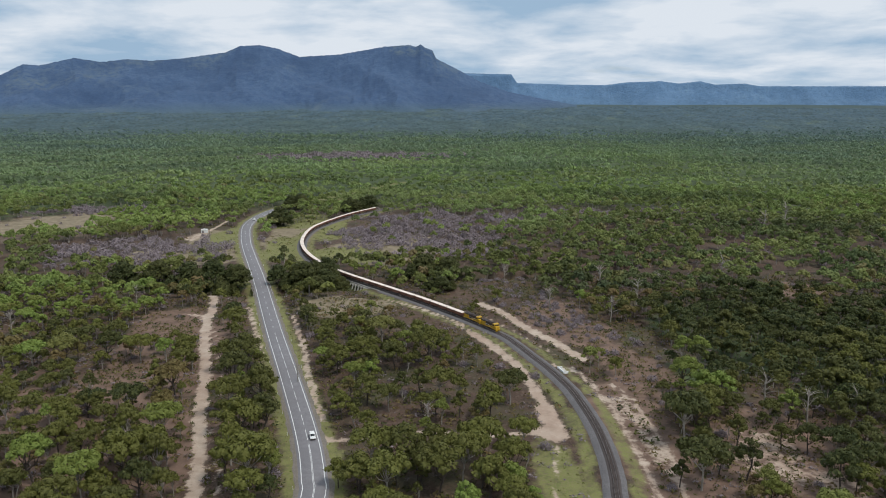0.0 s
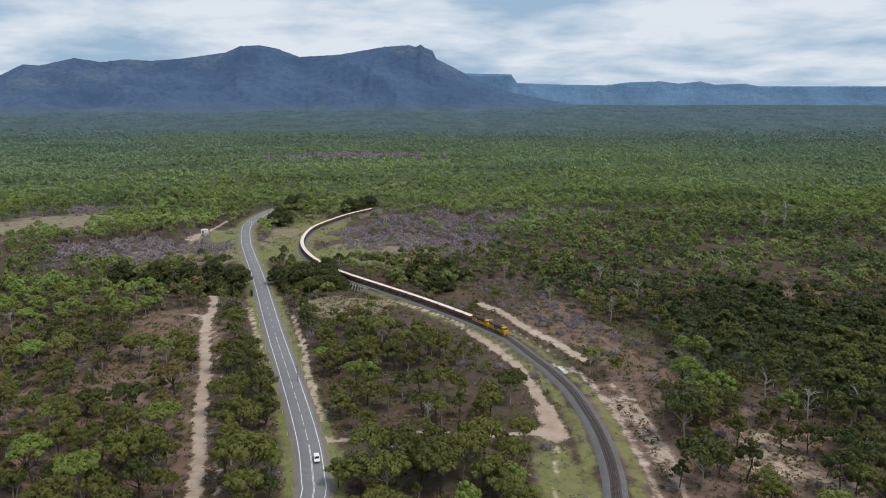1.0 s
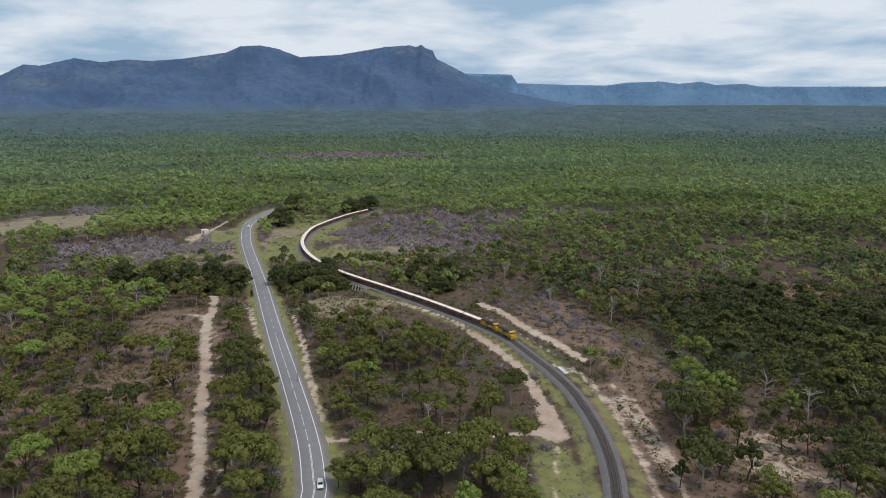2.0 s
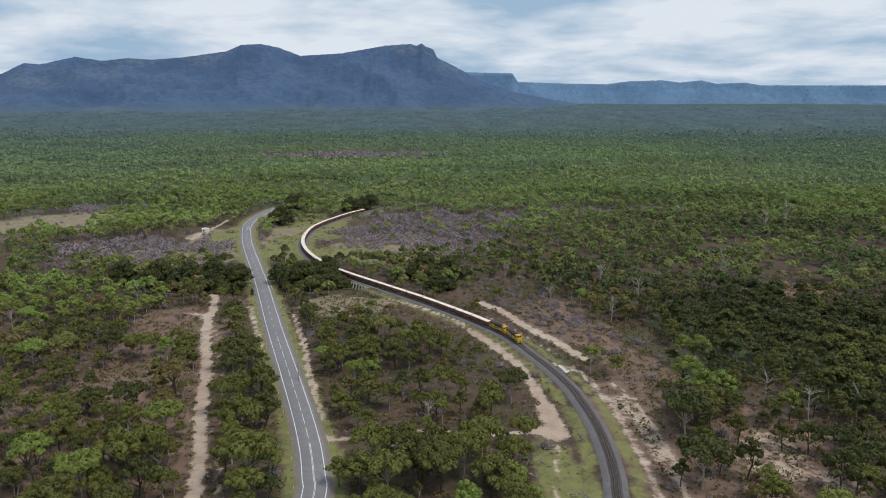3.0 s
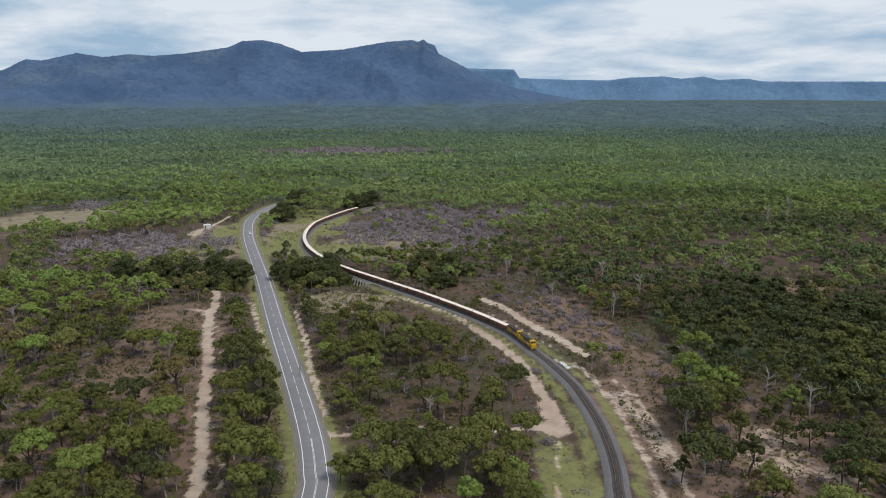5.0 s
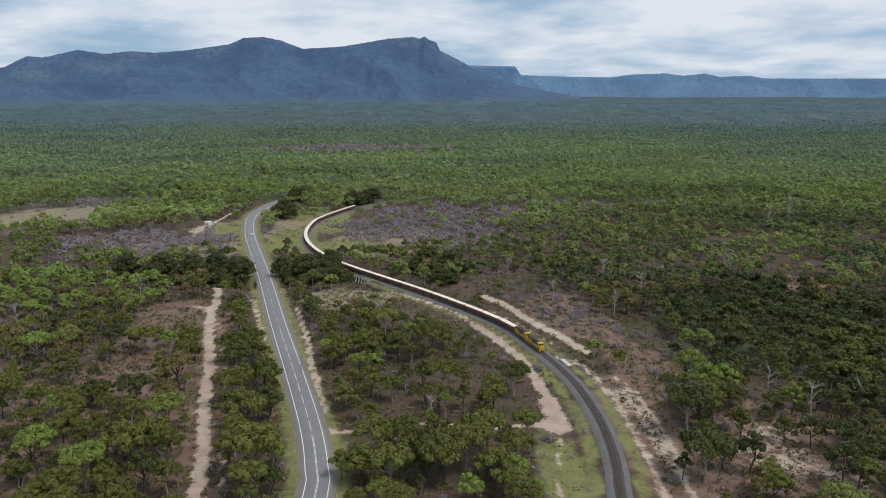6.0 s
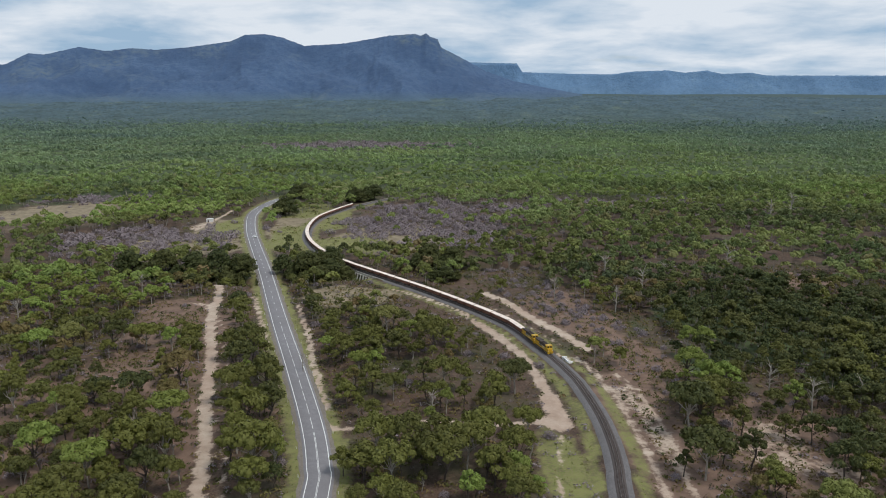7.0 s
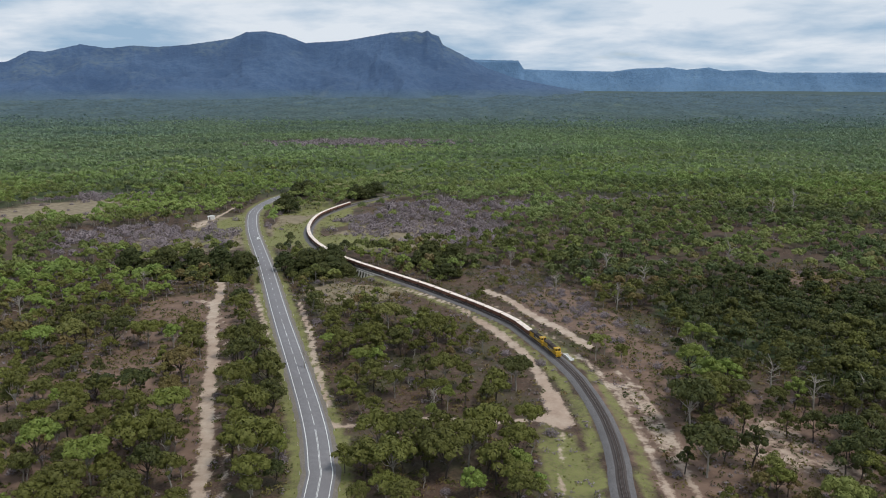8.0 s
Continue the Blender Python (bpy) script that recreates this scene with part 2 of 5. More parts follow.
M = {
    "ground": ground_material(), "asphalt": asphalt_material(),
    "formation": gravel_material("formation_gravel", (0.105, 0.098, 0.100), (0.200, 0.188, 0.188)),
    "ballast": gravel_material("track_ballast", (0.062, 0.050, 0.046), (0.115, 0.096, 0.090)),
    "shoulder": gravel_material("shoulder_gravel", (0.150, 0.130, 0.110), (0.270, 0.235, 0.195)),
    "line": plain("road_paint", (0.74, 0.74, 0.72), 0.7, vary=0.15, scale=0.4, grime=(0.5, 0.5, 0.49)),
    "sleeper": plain("timber_sleepers", (0.052, 0.038, 0.033), 0.9, scale=0.6),
    "rail": plain("rail_steel", (0.28, 0.24, 0.22), 0.45, 0.8, scale=0.5),
    "concrete": plain("weathered_concrete", (0.50, 0.48, 0.44), 0.85, scale=0.5, grime=(0.3, 0.28, 0.25)),
    "leaf": foliage("leaves", True), "leaf_far": foliage("woodland_leaves", False), "canopy": canopy_material(), "leaf_dense": foliage("dense_creek_leaves", True, False, True), "leaf_hazed": foliage("plain_woodland_leaves", False, True), "twig": twig_material(),
    "bark_pale": bark_material("pale_bark", (0.23, 0.20, 0.17), (0.48, 0.44, 0.39)),
    "bark_dark": bark_material("dark_bark", (0.050, 0.040, 0.034), (0.120, 0.095, 0.080)),
    # both ranges have the blue of haze in their base colours
    "mount": mountain_material("hazed_forested_range", (0.088, 0.140, 0.175), (0.046, 0.088, 0.174), (0.084, 0.136, 0.226), (0.110, 0.146, 0.170), 38, 92),
    "range": mountain_material("far_hazed_range", (0.118, 0.206, 0.318), (0.108, 0.200, 0.330), (0.146, 0.242, 0.368), (0.16, 0.255, 0.36), 70, 130),
    "yellow": plain("yellow_paint", (0.50, 0.30, 0.018), 0.4, vary=0.3, scale=0.7, grime=(0.30, 0.17, 0.03)),
    "dark": plain("dark_machinery", (0.045, 0.036, 0.034), 0.6, scale=0.8, grime=(0.09, 0.06, 0.045)),
    "rust": plain("rust_brown_paint", (0.215, 0.100, 0.068), 0.75, vary=0.4, scale=0.5, grime=(0.10, 0.055, 0.042)),
    "lid": plain("cream_cover", (0.80, 0.69, 0.61), 0.7, vary=0.16, scale=0.35, grime=(0.62, 0.50, 0.42)),
    "white": plain("white_paint", (0.80, 0.80, 0.79), 0.35, vary=0.08, scale=0.6, grime=(0.6, 0.59, 0.57)),
    "glass": plain("dark_glass", (0.015, 0.018, 0.02), 0.08, vary=0.1),
    "tyre": plain("tyre_rubber", (0.02, 0.02, 0.02), 0.85, vary=0.2),
    "lamp": plain("lamp_lens", (0.8, 0.8, 0.76), 0.15, vary=0.05),
    "tail": plain("red_lens", (0.4, 0.02, 0.02), 0.2, vary=0.05),
    "tin": plain("pale_sheet_metal", (0.66, 0.66, 0.65), 0.45, 0.2, vary=0.15, scale=0.4),
    "timber": plain("grey_timber", (0.21, 0.175, 0.14), 0.85, scale=0.8),
}

# ---------------------------------------------------------------- lines of the plan
rng = np.random.default_rng(7)


def spline(points, step=4.0):
    """Catmull-Rom through the points, taken at about even steps."""
    p = np.array(points, float)
    p = np.vstack([2 * p[0] - p[1], p, 2 * p[-1] - p[-2]])
    out = []
    for i in range(1, len(p) - 2):
        a, b, c, d = p[i - 1:i + 3]
        for u in np.linspace(0, 1, 24, endpoint=False)[:, None]:
            out.append(0.5 * (2 * b + (c - a) * u + (2 * a - 5 * b + 4 * c - d) * u ** 2 + (3 * b - a - 3 * c + d) * u ** 3)[0:2])
    out = np.array([np.ravel(o) for o in out] + [p[-2]])
    s = np.r_[0, np.cumsum(np.linalg.norm(np.diff(out, axis=0), axis=1))]
    even = np.linspace(0, s[-1], max(2, int(s[-1] / step) + 1))
    return np.c_[np.interp(even, s, out[:, 0]), np.interp(even, s, out[:, 1])]


class Line:
    """A line of the plan, by its length."""

    def __init__(self, points, step=2.0):
        self.p = spline(points, step)
        self.s = np.r_[0, np.cumsum(np.linalg.norm(np.diff(self.p, axis=0), axis=1))]

    def at(self, s):
        return np.array([np.interp(s, self.s, self.p[:, 0]), np.interp(s, self.s, self.p[:, 1])])

    def along(self, s):
        d = self.at(s + 1.0) - self.at(s - 1.0)
        return d / np.linalg.norm(d)

    def near(self, x, y):
        return self.s[np.argmin((self.p[:, 0] - x) ** 2 + (self.p[:, 1] - y) ** 2)]


def away(x, y, pts):
    """Distance of many places from a sampled line."""
    out = np.full(x.shape, 1e9)
    for a, b in zip(pts[:-1], pts[1:]):
        d = b - a
        u = np.clip(((x - a[0]) * d[0] + (y - a[1]) * d[1]) / (d @ d), 0, 1)
        out = np.minimum(out, (x - a[0] - u * d[0]) ** 2 + (y - a[1] - u * d[1]) ** 2)
    return np.sqrt(out)


road = Line([(-62, -220), (-48, -60), (-39, 70), (-36.5, 150), (-38.4, 198), (-40.2, 209), (-44.4, 227.3), (-50.6, 249), (-58.8, 275),
             (-68.8, 306), (-81.6, 345), (-93.7, 383), (-117, 457), (-146, 544), (-160, 588), (-173.7, 639), (-180, 670), (-182.5, 700),
             (-181, 735), (-177, 762), (-165, 800), (-140, 850), (-105, 920), (-60, 1010)])
rail = Line([(-90, -220), (-25, -60), (22, 60), (44, 140), (51.5, 198), (53.3, 209), (55, 227), (55.2, 249), (53, 275), (50.5, 289),
             (46, 306), (41, 321), (33.2, 344), (27.5, 355), (13.8, 375.6), (-10, 407), (-28.5, 429), (-47.8, 451.5), (-60.5, 466.5),
             (-72, 482), (-91, 514), (-106, 551), (-114.5, 590), (-116.5, 634), (-111.7, 665), (-97.5, 710), (-84.7, 738), (-63.4, 773),
             (-30, 815), (15, 860), (70, 900)])
rail.p *= 0.987
rail.s *= 0.987
creek = spline([(-420, 470), (-300, 462), (-215, 452), (-169, 441), (-132, 436), (-106, 436), (-86, 443), (-65, 447), (-48, 451), (-23, 460),
                (2, 470), (40, 474), (110, 500), (220, 540)], 8)
ROAD_Z, RAIL_Z = 0.35, 1.25
S_BRIDGE = rail.near(-47.2, 445.6)


def wave(x, y):
    return 0.5 * np.sin(x * 0.031 + 1.3) * np.cos(y * 0.027) + 0.35 * np.sin(x * 0.083 + y * 0.061)


def soft(a, b, v):
    u = np.clip((v - a) / (b - a), 0, 1)
    return u * u * (3 - 2 * u)


def height(x, y):
    """Height of the bare ground."""
    x, y = np.asarray(x, float), np.asarray(y, float)
    r = np.hypot(x, y)
    z = 71.0 * soft(2100, 4750, r) + 2.0 * soft(900, 1500, r) * np.sin(x * 0.004) * np.cos(y * 0.005 + x * 0.002)
    shape = x.shape
    xf, yf, zf = x.ravel(), y.ravel(), z.ravel().copy()
    m = (np.abs(xf) < 460) & (yf > -240) & (yf < 1020)
    if m.any():
        xm, ym = xf[m], yf[m]
        dr, dl, dc = away(xm, ym, road.p[::3]), away(xm, ym, rail.p[::3]), away(xm, ym, creek)
        zz = wave(xm, ym) * soft(6, 26, dr) * soft(7, 26, dl)
        zz = zz + (RAIL_Z - 0.45) * (1 - soft(4.6, 9.5, dl)) + (ROAD_Z - 0.25) * (1 - soft(4.8, 9, dr))
        zz = zz - (4.2 + 0.4 * np.sin(xm * 0.1)) * (1 - soft(3.0, 13.0, dc))
        zf[m] += zz
    return zf.reshape(shape)


# ---------------------------------------------------------------- mesh helpers


def put(name, me, parent=None, material=None, label="", kind="", category=""):
    ob = new(name, me)
    if material is not None and not me.materials:
        me.materials.append(material)
    ob.parent = parent
    return tagged(ob, label, category, "", kind)


def part(name, bm, material, parent, label=""):
    me = bpy.data.meshes.new(name)
    bm.to_mesh(me)
    bm.free()
    return put(name, me, parent, material, label)


def tri_mesh(name, v, f, material, attrs=()):
    """A mesh from arrays of corners and triangles or quads."""
    v, f = np.asarray(v, np.float32), np.asarray(f, np.int32)
    me = bpy.data.meshes.new(name)
    me.vertices.add(len(v))
    me.vertices.foreach_set("co", v.ravel())
    me.loops.add(f.size)
    me.loops.foreach_set("vertex_index", f.ravel())
    me.polygons.add(len(f))
    me.polygons.foreach_set("loop_start", np.arange(0, f.size, f.shape[1], dtype=np.int32))
    me.update(calc_edges=True)
    for key, values in attrs:
        a = me.attributes.new(key, "FLOAT", "POINT")
        a.data.foreach_set("value", np.asarray(values, np.float32))
    me.materials.append(material)
    return me


def box(bm, size, at=(0, 0, 0), turn=(0, 0, 0), bevel=0.0):
    """A box with bevelled edges, added to bm."""
    m = pose(*at, *turn) @ Matrix.Diagonal((*size, 1))
    made = bmesh.ops.create_cube(bm, size=1.0, matrix=m)
    if bevel:
        edges = list({e for v in made["verts"] for e in v.link_edges})
        bmesh.ops.bevel(bm, geom=edges, offset=bevel, segments=2, affect="EDGES", profile=0.6)
    return bm


def rod(bm, r, length, at, turn=(0, 0, 0), n=10, r2=None):
    bmesh.ops.create_cone(bm, cap_ends=True, segments=n, radius1=r, radius2=r if r2 is None else r2, depth=length, matrix=pose(*at, *turn))
    return bm


def prism(bm, outline, width, bevel=0.0):
    """An outline in x and z, drawn out along y."""
    vs = [bm.verts.new((x, -width / 2, z)) for x, z in outline]
    face = bm.faces.new(vs)
    made = bmesh.ops.extrude_face_region(bm, geom=[face])
    bmesh.ops.translate(bm, vec=(0, width, 0), verts=[g for g in made["geom"] if isinstance(g, bmesh.types.BMVert)])
    bmesh.ops.recalc_face_normals(bm, faces=bm.faces[:])
    if bevel:
        bmesh.ops.bevel(bm, geom=bm.edges[:], offset=bevel, segments=2, affect="EDGES")
    return bm


def strip(name, line, s0, s1, profile, z, material, step=2.0, ragged=0.0):
    """A band along a line: profile is (sideways, up) from one side to the other."""
    ss = np.arange(s0, s1 + step * 0.5, step)
    v, f, n = [], [], len(profile)
    for i, s in enumerate(ss):
        p, d = line.at(s), line.along(s)
        for j, (o, up) in enumerate(profile):
            if ragged and j in (0, n - 1):
                o = o + ragged * (math.sin(s * 0.9 + j) * 0.5 + math.sin(s * 0.37 + 2 * j) * 0.6)
            v.append((p[0] + d[1] * o, p[1] - d[0] * o, z + up))
        if i:
            for j in range(n - 1):
                a = (i - 1) * n + j
                f.append((a, a + 1, a + n + 1, a + n))
    return tri_mesh(name, v, f, material)


# ---------------------------------------------------------------- ground
TRACKS = {  # sandy tracks and bare strips: half width, line
    "farm": (2.3, [(-66, 165), (-74, 198), (-81, 227), (-90, 254), (-102, 299), (-117, 345), (-124, 373), (-129, 399), (-137, 426)]),
    "firebreak": (0.8, [(-60, 165), (-67, 198), (-74, 224), (-83, 254), (-95, 299), (-109, 340), (-118, 362)]),
    "spur": (1.6, [(-123, 368), (-132, 383), (-142, 388)]),
    "link": (1.3, [(-42, 236), (-28, 237), (-17, 240), (-5, 240), (14, 238), (28, 241), (41, 242)]),
    "siding": (0.9, [(31, 170), (34, 202), (38, 227), (41, 240)]),
    "service": (2.3, [(41, 240), (39, 264), (36, 287), (32, 310), (21, 340), (15, 352)]),
    "service_far": (1.1, [(15, 352), (5, 373), (-14, 397), (-31, 414)]),
    "pad": (3.6, [(36, 243), (40, 236), (40, 246), (38.5, 262)]),
    "cut": (1.9, [(64, 170), (64, 199), (65, 216), (65, 240), (64, 264), (61, 287), (56, 306)]),
    "upper": (2.6, [(63, 316), (54, 340), (42, 363), (33, 388), (21, 407)]),
    "upper_low": (1.2, [(52, 322), (42, 344), (33, 362), (22, 382)]),
    "gully": (1.7, [(72, 170), (72, 199), (75, 223), (75, 249), (73, 275), (69, 287)]),
    "verge_east": (1.3, [(-81, 383), (-67, 336), (-58, 299), (-48, 264), (-43.5, 251)]),
    "verge_west": (1.2, [(-109, 399), (-94, 354), (-84, 324)]),
    "turnoff": (1.5, [(-48, 247), (-43.5, 240), (-40, 236)]),
    "yard": (1.6, [(-208, 596), (-207, 634), (-205, 693)]),
    "culvert": (1.0, [(48, 309), (53, 300)]),
}
TRACK_LINES = {k: (w, spline(p, 5)) for k, (w, p) in TRACKS.items()}
BROKEN = ("firebreak", "cut", "gully", "upper_low", "siding", "spur")
PATCHES = {  # centre, half sizes
    "sand": [(108, 221, 13, 22), (72, 245, 5, 30), (70, 262, 6, 12), (-210, 612, 8, 18), (120, 205, 10, 12), (88, 232, 4, 10)],
    "red": [(-135, 250, 52, 75), (-138, 365, 22, 34), (-136, 292, 22, 17), (206, 438, 31, 20), (108, 222, 28, 40), (-112, 285, 9, 110), (72, 240, 16, 60), (80, 300, 15, 30), (60, 372, 26, 40), (-100, 230, 40, 30)],
    "wood": [(170, 340, 70, 70), (-85, 455, 30, 12), (-165, 450, 50, 12)],
    "dry": [(-192, 575, 24, 85), (-368, 680, 62, 66), (-57, 403, 34, 20), (-190, 545, 40, 40), (-125, 600, 24, 95), (135, 735, 50, 18), (-40, 560, 50, 60), (-330, 715, 40, 22)],
    "grass": [(-184, 600, 13, 95), (-98, 632, 14, 62), (37, 216, 10, 26), (-126, 560, 18, 50), (-70, 540, 40, 26), (-128, 690, 26, 40)],
}


def bare(x, y):
    """How far a place is from tracks, road and rail: below 0 it is on them."""
    d = np.minimum(away(x, y, road.p[::3]) - 10.5, away(x, y, rail.p[::3]) - 7.5)
    for w, pts in TRACK_LINES.values():
        d = np.minimum(d, away(x, y, pts) - w - 0.8)
    return d


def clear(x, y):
    """Places off the tracks, and where trees would not hide tracks, road or rail from the camera."""
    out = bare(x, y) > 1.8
    for sight_margin in (0.035, 0.07, 0.10):
        k = 1 + sight_margin
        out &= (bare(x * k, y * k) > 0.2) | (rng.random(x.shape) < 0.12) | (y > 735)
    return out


def uneven(x, y):
    """Frays the outline of a patch."""
    return 0.16 * (np.sin(x * 0.11 + y * 0.043) + np.sin(y * 0.097 - x * 0.061 + 1.3)) + 0.10 * np.sin(x * 0.31 - y * 0.21) * np.sin(y * 0.27 + 0.6)


def patch(x, y, name):
    out = np.zeros(x.shape)
    for cx, cy, a, b in PATCHES[name]:
        q = np.sqrt(((x - cx) / a) ** 2 + ((y - cy) / b) ** 2)
        q = q + uneven(x, y)
        out = np.maximum(out, 1 - soft(0.7, 1.25, q))
    return out


def make_ground():
    def axis(lo, hi, step, end_lo, end_hi, n):
        core = np.arange(lo, hi + 0.1, step)
        g = np.linspace(0, 1, n + 1)[1:] ** 2.2
        return np.r_[(lo - (lo - end_lo) * g)[::-1], core, hi + (end_hi - hi) * g]

    xs, ys = axis(-250, 250, 2.6, -4900, 4900, 44), axis(160, 790, 2.6, -4900, 4850, 56)
    X, Y = np.meshgrid(xs, ys)
    x, y = X.ravel(), Y.ravel()
    z = height(x, y)
    far = np.hypot(x, y)
    # "far" rises with distance and carries the ground's painted haze
    attrs = {"sand": np.zeros(x.shape), "red": patch(x, y, "red"), "dry": patch(x, y, "dry") * 0.95, "grass": patch(x, y, "grass") * 0.8,
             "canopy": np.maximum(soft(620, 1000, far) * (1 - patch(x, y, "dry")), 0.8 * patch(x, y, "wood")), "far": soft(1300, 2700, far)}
    m = (np.abs(x) < 460) & (y > -240) & (y < 1020)
    xm, ym = x[m], y[m]
    dr, dl = away(xm, ym, road.p[::3]), away(xm, ym, rail.p[::3])
    g = attrs["grass"]
    g[m] = np.maximum(g[m], 0.78 * (1 - soft(7.5, 12.5, dr)))
    g[m] = np.maximum(g[m], 0.66 * (1 - soft(8.0, 12.0, dl)) * soft(4.0, 5.0, dl))
    sd = np.zeros(xm.shape)
    for name, (w, pts) in TRACK_LINES.items():
        sd = np.maximum(sd, (0.62 if name in BROKEN else 0.88) * (1 - soft(w - 1.5, w + 2.1, away(xm, ym, pts))))
    attrs["sand"][m] = sd
    attrs["sand"] = np.maximum(attrs["sand"], 0.52 * patch(x, y, "sand"))
    nx, ny = len(xs), len(ys)
    i = (np.arange(ny - 1)[:, None] * nx + np.arange(nx - 1)[None, :]).ravel()
    f = np.c_[i, i + 1, i + nx + 1, i + nx]
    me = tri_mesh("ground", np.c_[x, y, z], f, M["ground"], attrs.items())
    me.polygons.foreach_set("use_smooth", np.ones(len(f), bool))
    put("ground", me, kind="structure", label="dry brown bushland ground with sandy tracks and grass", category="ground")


def make_range(name, profile, r0, r1, r2, material, label, rough):
    """A range of hills: a ridge with gullied slopes, in bearings and distances."""
    az = np.linspace(profile[0][0], profile[-1][0], 850)
    el = np.interp(az, [p[0] for p in profile], [p[1] for p in profile])
    rows = np.r_[np.linspace(0, 1, 30), np.linspace(1.1, 1.6, 4)]
    v = np.zeros((len(rows), len(az), 3))
    for j, a in enumerate(az):
        jag = 0.035 * noise.noise((a * 4.0, 0, 3.0)) + 0.03 * noise.noise((a * 19.0, 0, 9.0)) + 0.02 * noise.noise((a * 47.0, 0, 5.0))
        top = EYE[2] + r1 * math.tan(radians(el[j] + rough * jag))
        rr = r0 + 120 * noise.noise((a * 0.35, 5.0, 1.0))
        for i, u in enumerate(rows):
            r = rr + (r1 - rr) * u if u <= 1 else r1 + (r2 - r1) * (u - 1) / 0.6
            foot = 71.0 * float(soft(2100, 4750, np.array(r))) - 6
            k = 0.30 * u + 0.70 * u ** 2.6 if u <= 1 else 1 - ((u - 1) / 0.6) ** 1.5
            x, y = r * math.sin(radians(a)), r * math.cos(radians(a))
            ridged = noise.ridged_multi_fractal((x / 420, y / 520, 1.5), 1.0, 2.1, 4, 1.0, 2.0)
            h = max(0.0, top - foot)
            low = min(1, max(0, (1 - u)) * 4) * min(1, u * 3.5)
            zz = foot + h * k + (0.19 * h * (ridged - 1.1) + 7 * noise.noise((x / 35, y / 35, 2.0))) * low if u <= 1 else foot + h * k
            if u > 1:
                zz = min(zz, top)
            v[i, j] = (r * math.sin(radians(a)), r * math.cos(radians(a)), zz)
    nx, ny = len(az), len(rows)
    i = (np.arange(ny - 1)[:, None] * nx + np.arange(nx - 1)[None, :]).ravel()
    me = tri_mesh(name, v.reshape(-1, 3), np.c_[i, i + 1, i + nx + 1, i + nx], material)
    me.polygons.foreach_set("use_smooth", np.ones(len(me.polygons), bool))
    put(name, me, kind="structure", label=label, category="mountain")


RIDGE = [(-46, -0.3), (-40, 0.3), (-34.9, 0.8), (-30.3, 1.41), (-28.97, 2.12), (-27.99, 2.06), (-25.9, 2.59), (-24.2, 2.36), (-22.56, 2.58), (-21.1, 2.49), (-19.0, 2.68),
         (-15.9, 3.16), (-14.9, 3.62), (-13.5, 3.71), (-12.3, 3.49), (-10.7, 2.91), (-7.8, 3.09), (-4.4, 3.68), (-2.5, 3.81), (-2.08, 3.69), (-1.65, 3.86),
         (-1.36, 3.61), (-0.81, 3.45), (-0.51, 2.83), (0.68, 2.25), (2.82, 1.13), (4.97, 0.38), (7.53, -0.13), (10.1, -0.6)]
FAR = [(-6, 1.2), (0.7, 1.72), (1.75, 1.76), (5.16, 1.67), (5.6, 1.04), (9.2, 0.91), (12.1, 0.86), (13.7, 1.06), (16.1, 1.13), (17.3, 0.96), (18.8, 1.11),
       (19.8, 0.87), (21.8, 0.93), (22.8, 0.74), (30.4, 0.69), (36, 0.5), (46, 0.3)]
make_ground()
make_range("mountain_range", RIDGE, 3500, 4450, 4700, M["mount"], "forested mountain range with a cliffed summit, painted blue-grey for haze", 1.0)
make_range("distant_range", FAR, 4640, 4840, 4900, M["range"], "distant tableland behind the plain, painted pale blue for haze", 0.6)

# ---------------------------------------------------------------- road
S_ROAD = (road.near(-48, -60), road.near(-155, 818))
road_ob = put("road", strip("road", road, *S_ROAD, [(-5.0, -0.5), (-4.45, -0.02), (0, 0.06), (4.45, -0.02), (5.0, -0.5)], ROAD_Z, M["asphalt"]),
              kind="structure", label="grey two-lane asphalt highway with white markings", category="road")
for side in (-1, 1):
    put("road_shoulder", strip("road_shoulder", road, *S_ROAD, sorted([(side * 4.3, -0.055), (side * 6.0, -0.2)]), ROAD_Z, M["shoulder"], 1.5, 0.35),
        road_ob, label="gravel road shoulder")
    put("edge_line", strip("edge_line", road, *S_ROAD, sorted([(side * 3.42, 0.03), (side * 3.68, 0.026)]), ROAD_Z, M["line"]), road_ob, label="white painted edge line")
s_solid = road.near(-45.5, 232)
for side in (-0.16, 0.16):
    put("centre_line", strip("centre_line", road, S_ROAD[0], s_solid, [(side - 0.07, 0.075), (side + 0.07, 0.075)], ROAD_Z, M["line"]), road_ob, label="white solid centre line")
for k, s in enumerate(np.arange(s_solid + 3, road.near(-160, 820), 12.0)):
    long = 9.0 if s < road.near(-82, 345) else 3.0
    put("lane_dash", strip("lane_dash", road, s, s + long, [(-0.09, 0.075), (0.09, 0.075)], ROAD_Z, M["line"], 1.5), road_ob)

# road over the creek: parapet kerbs and rails
s_cr = road.near(-110, 436)


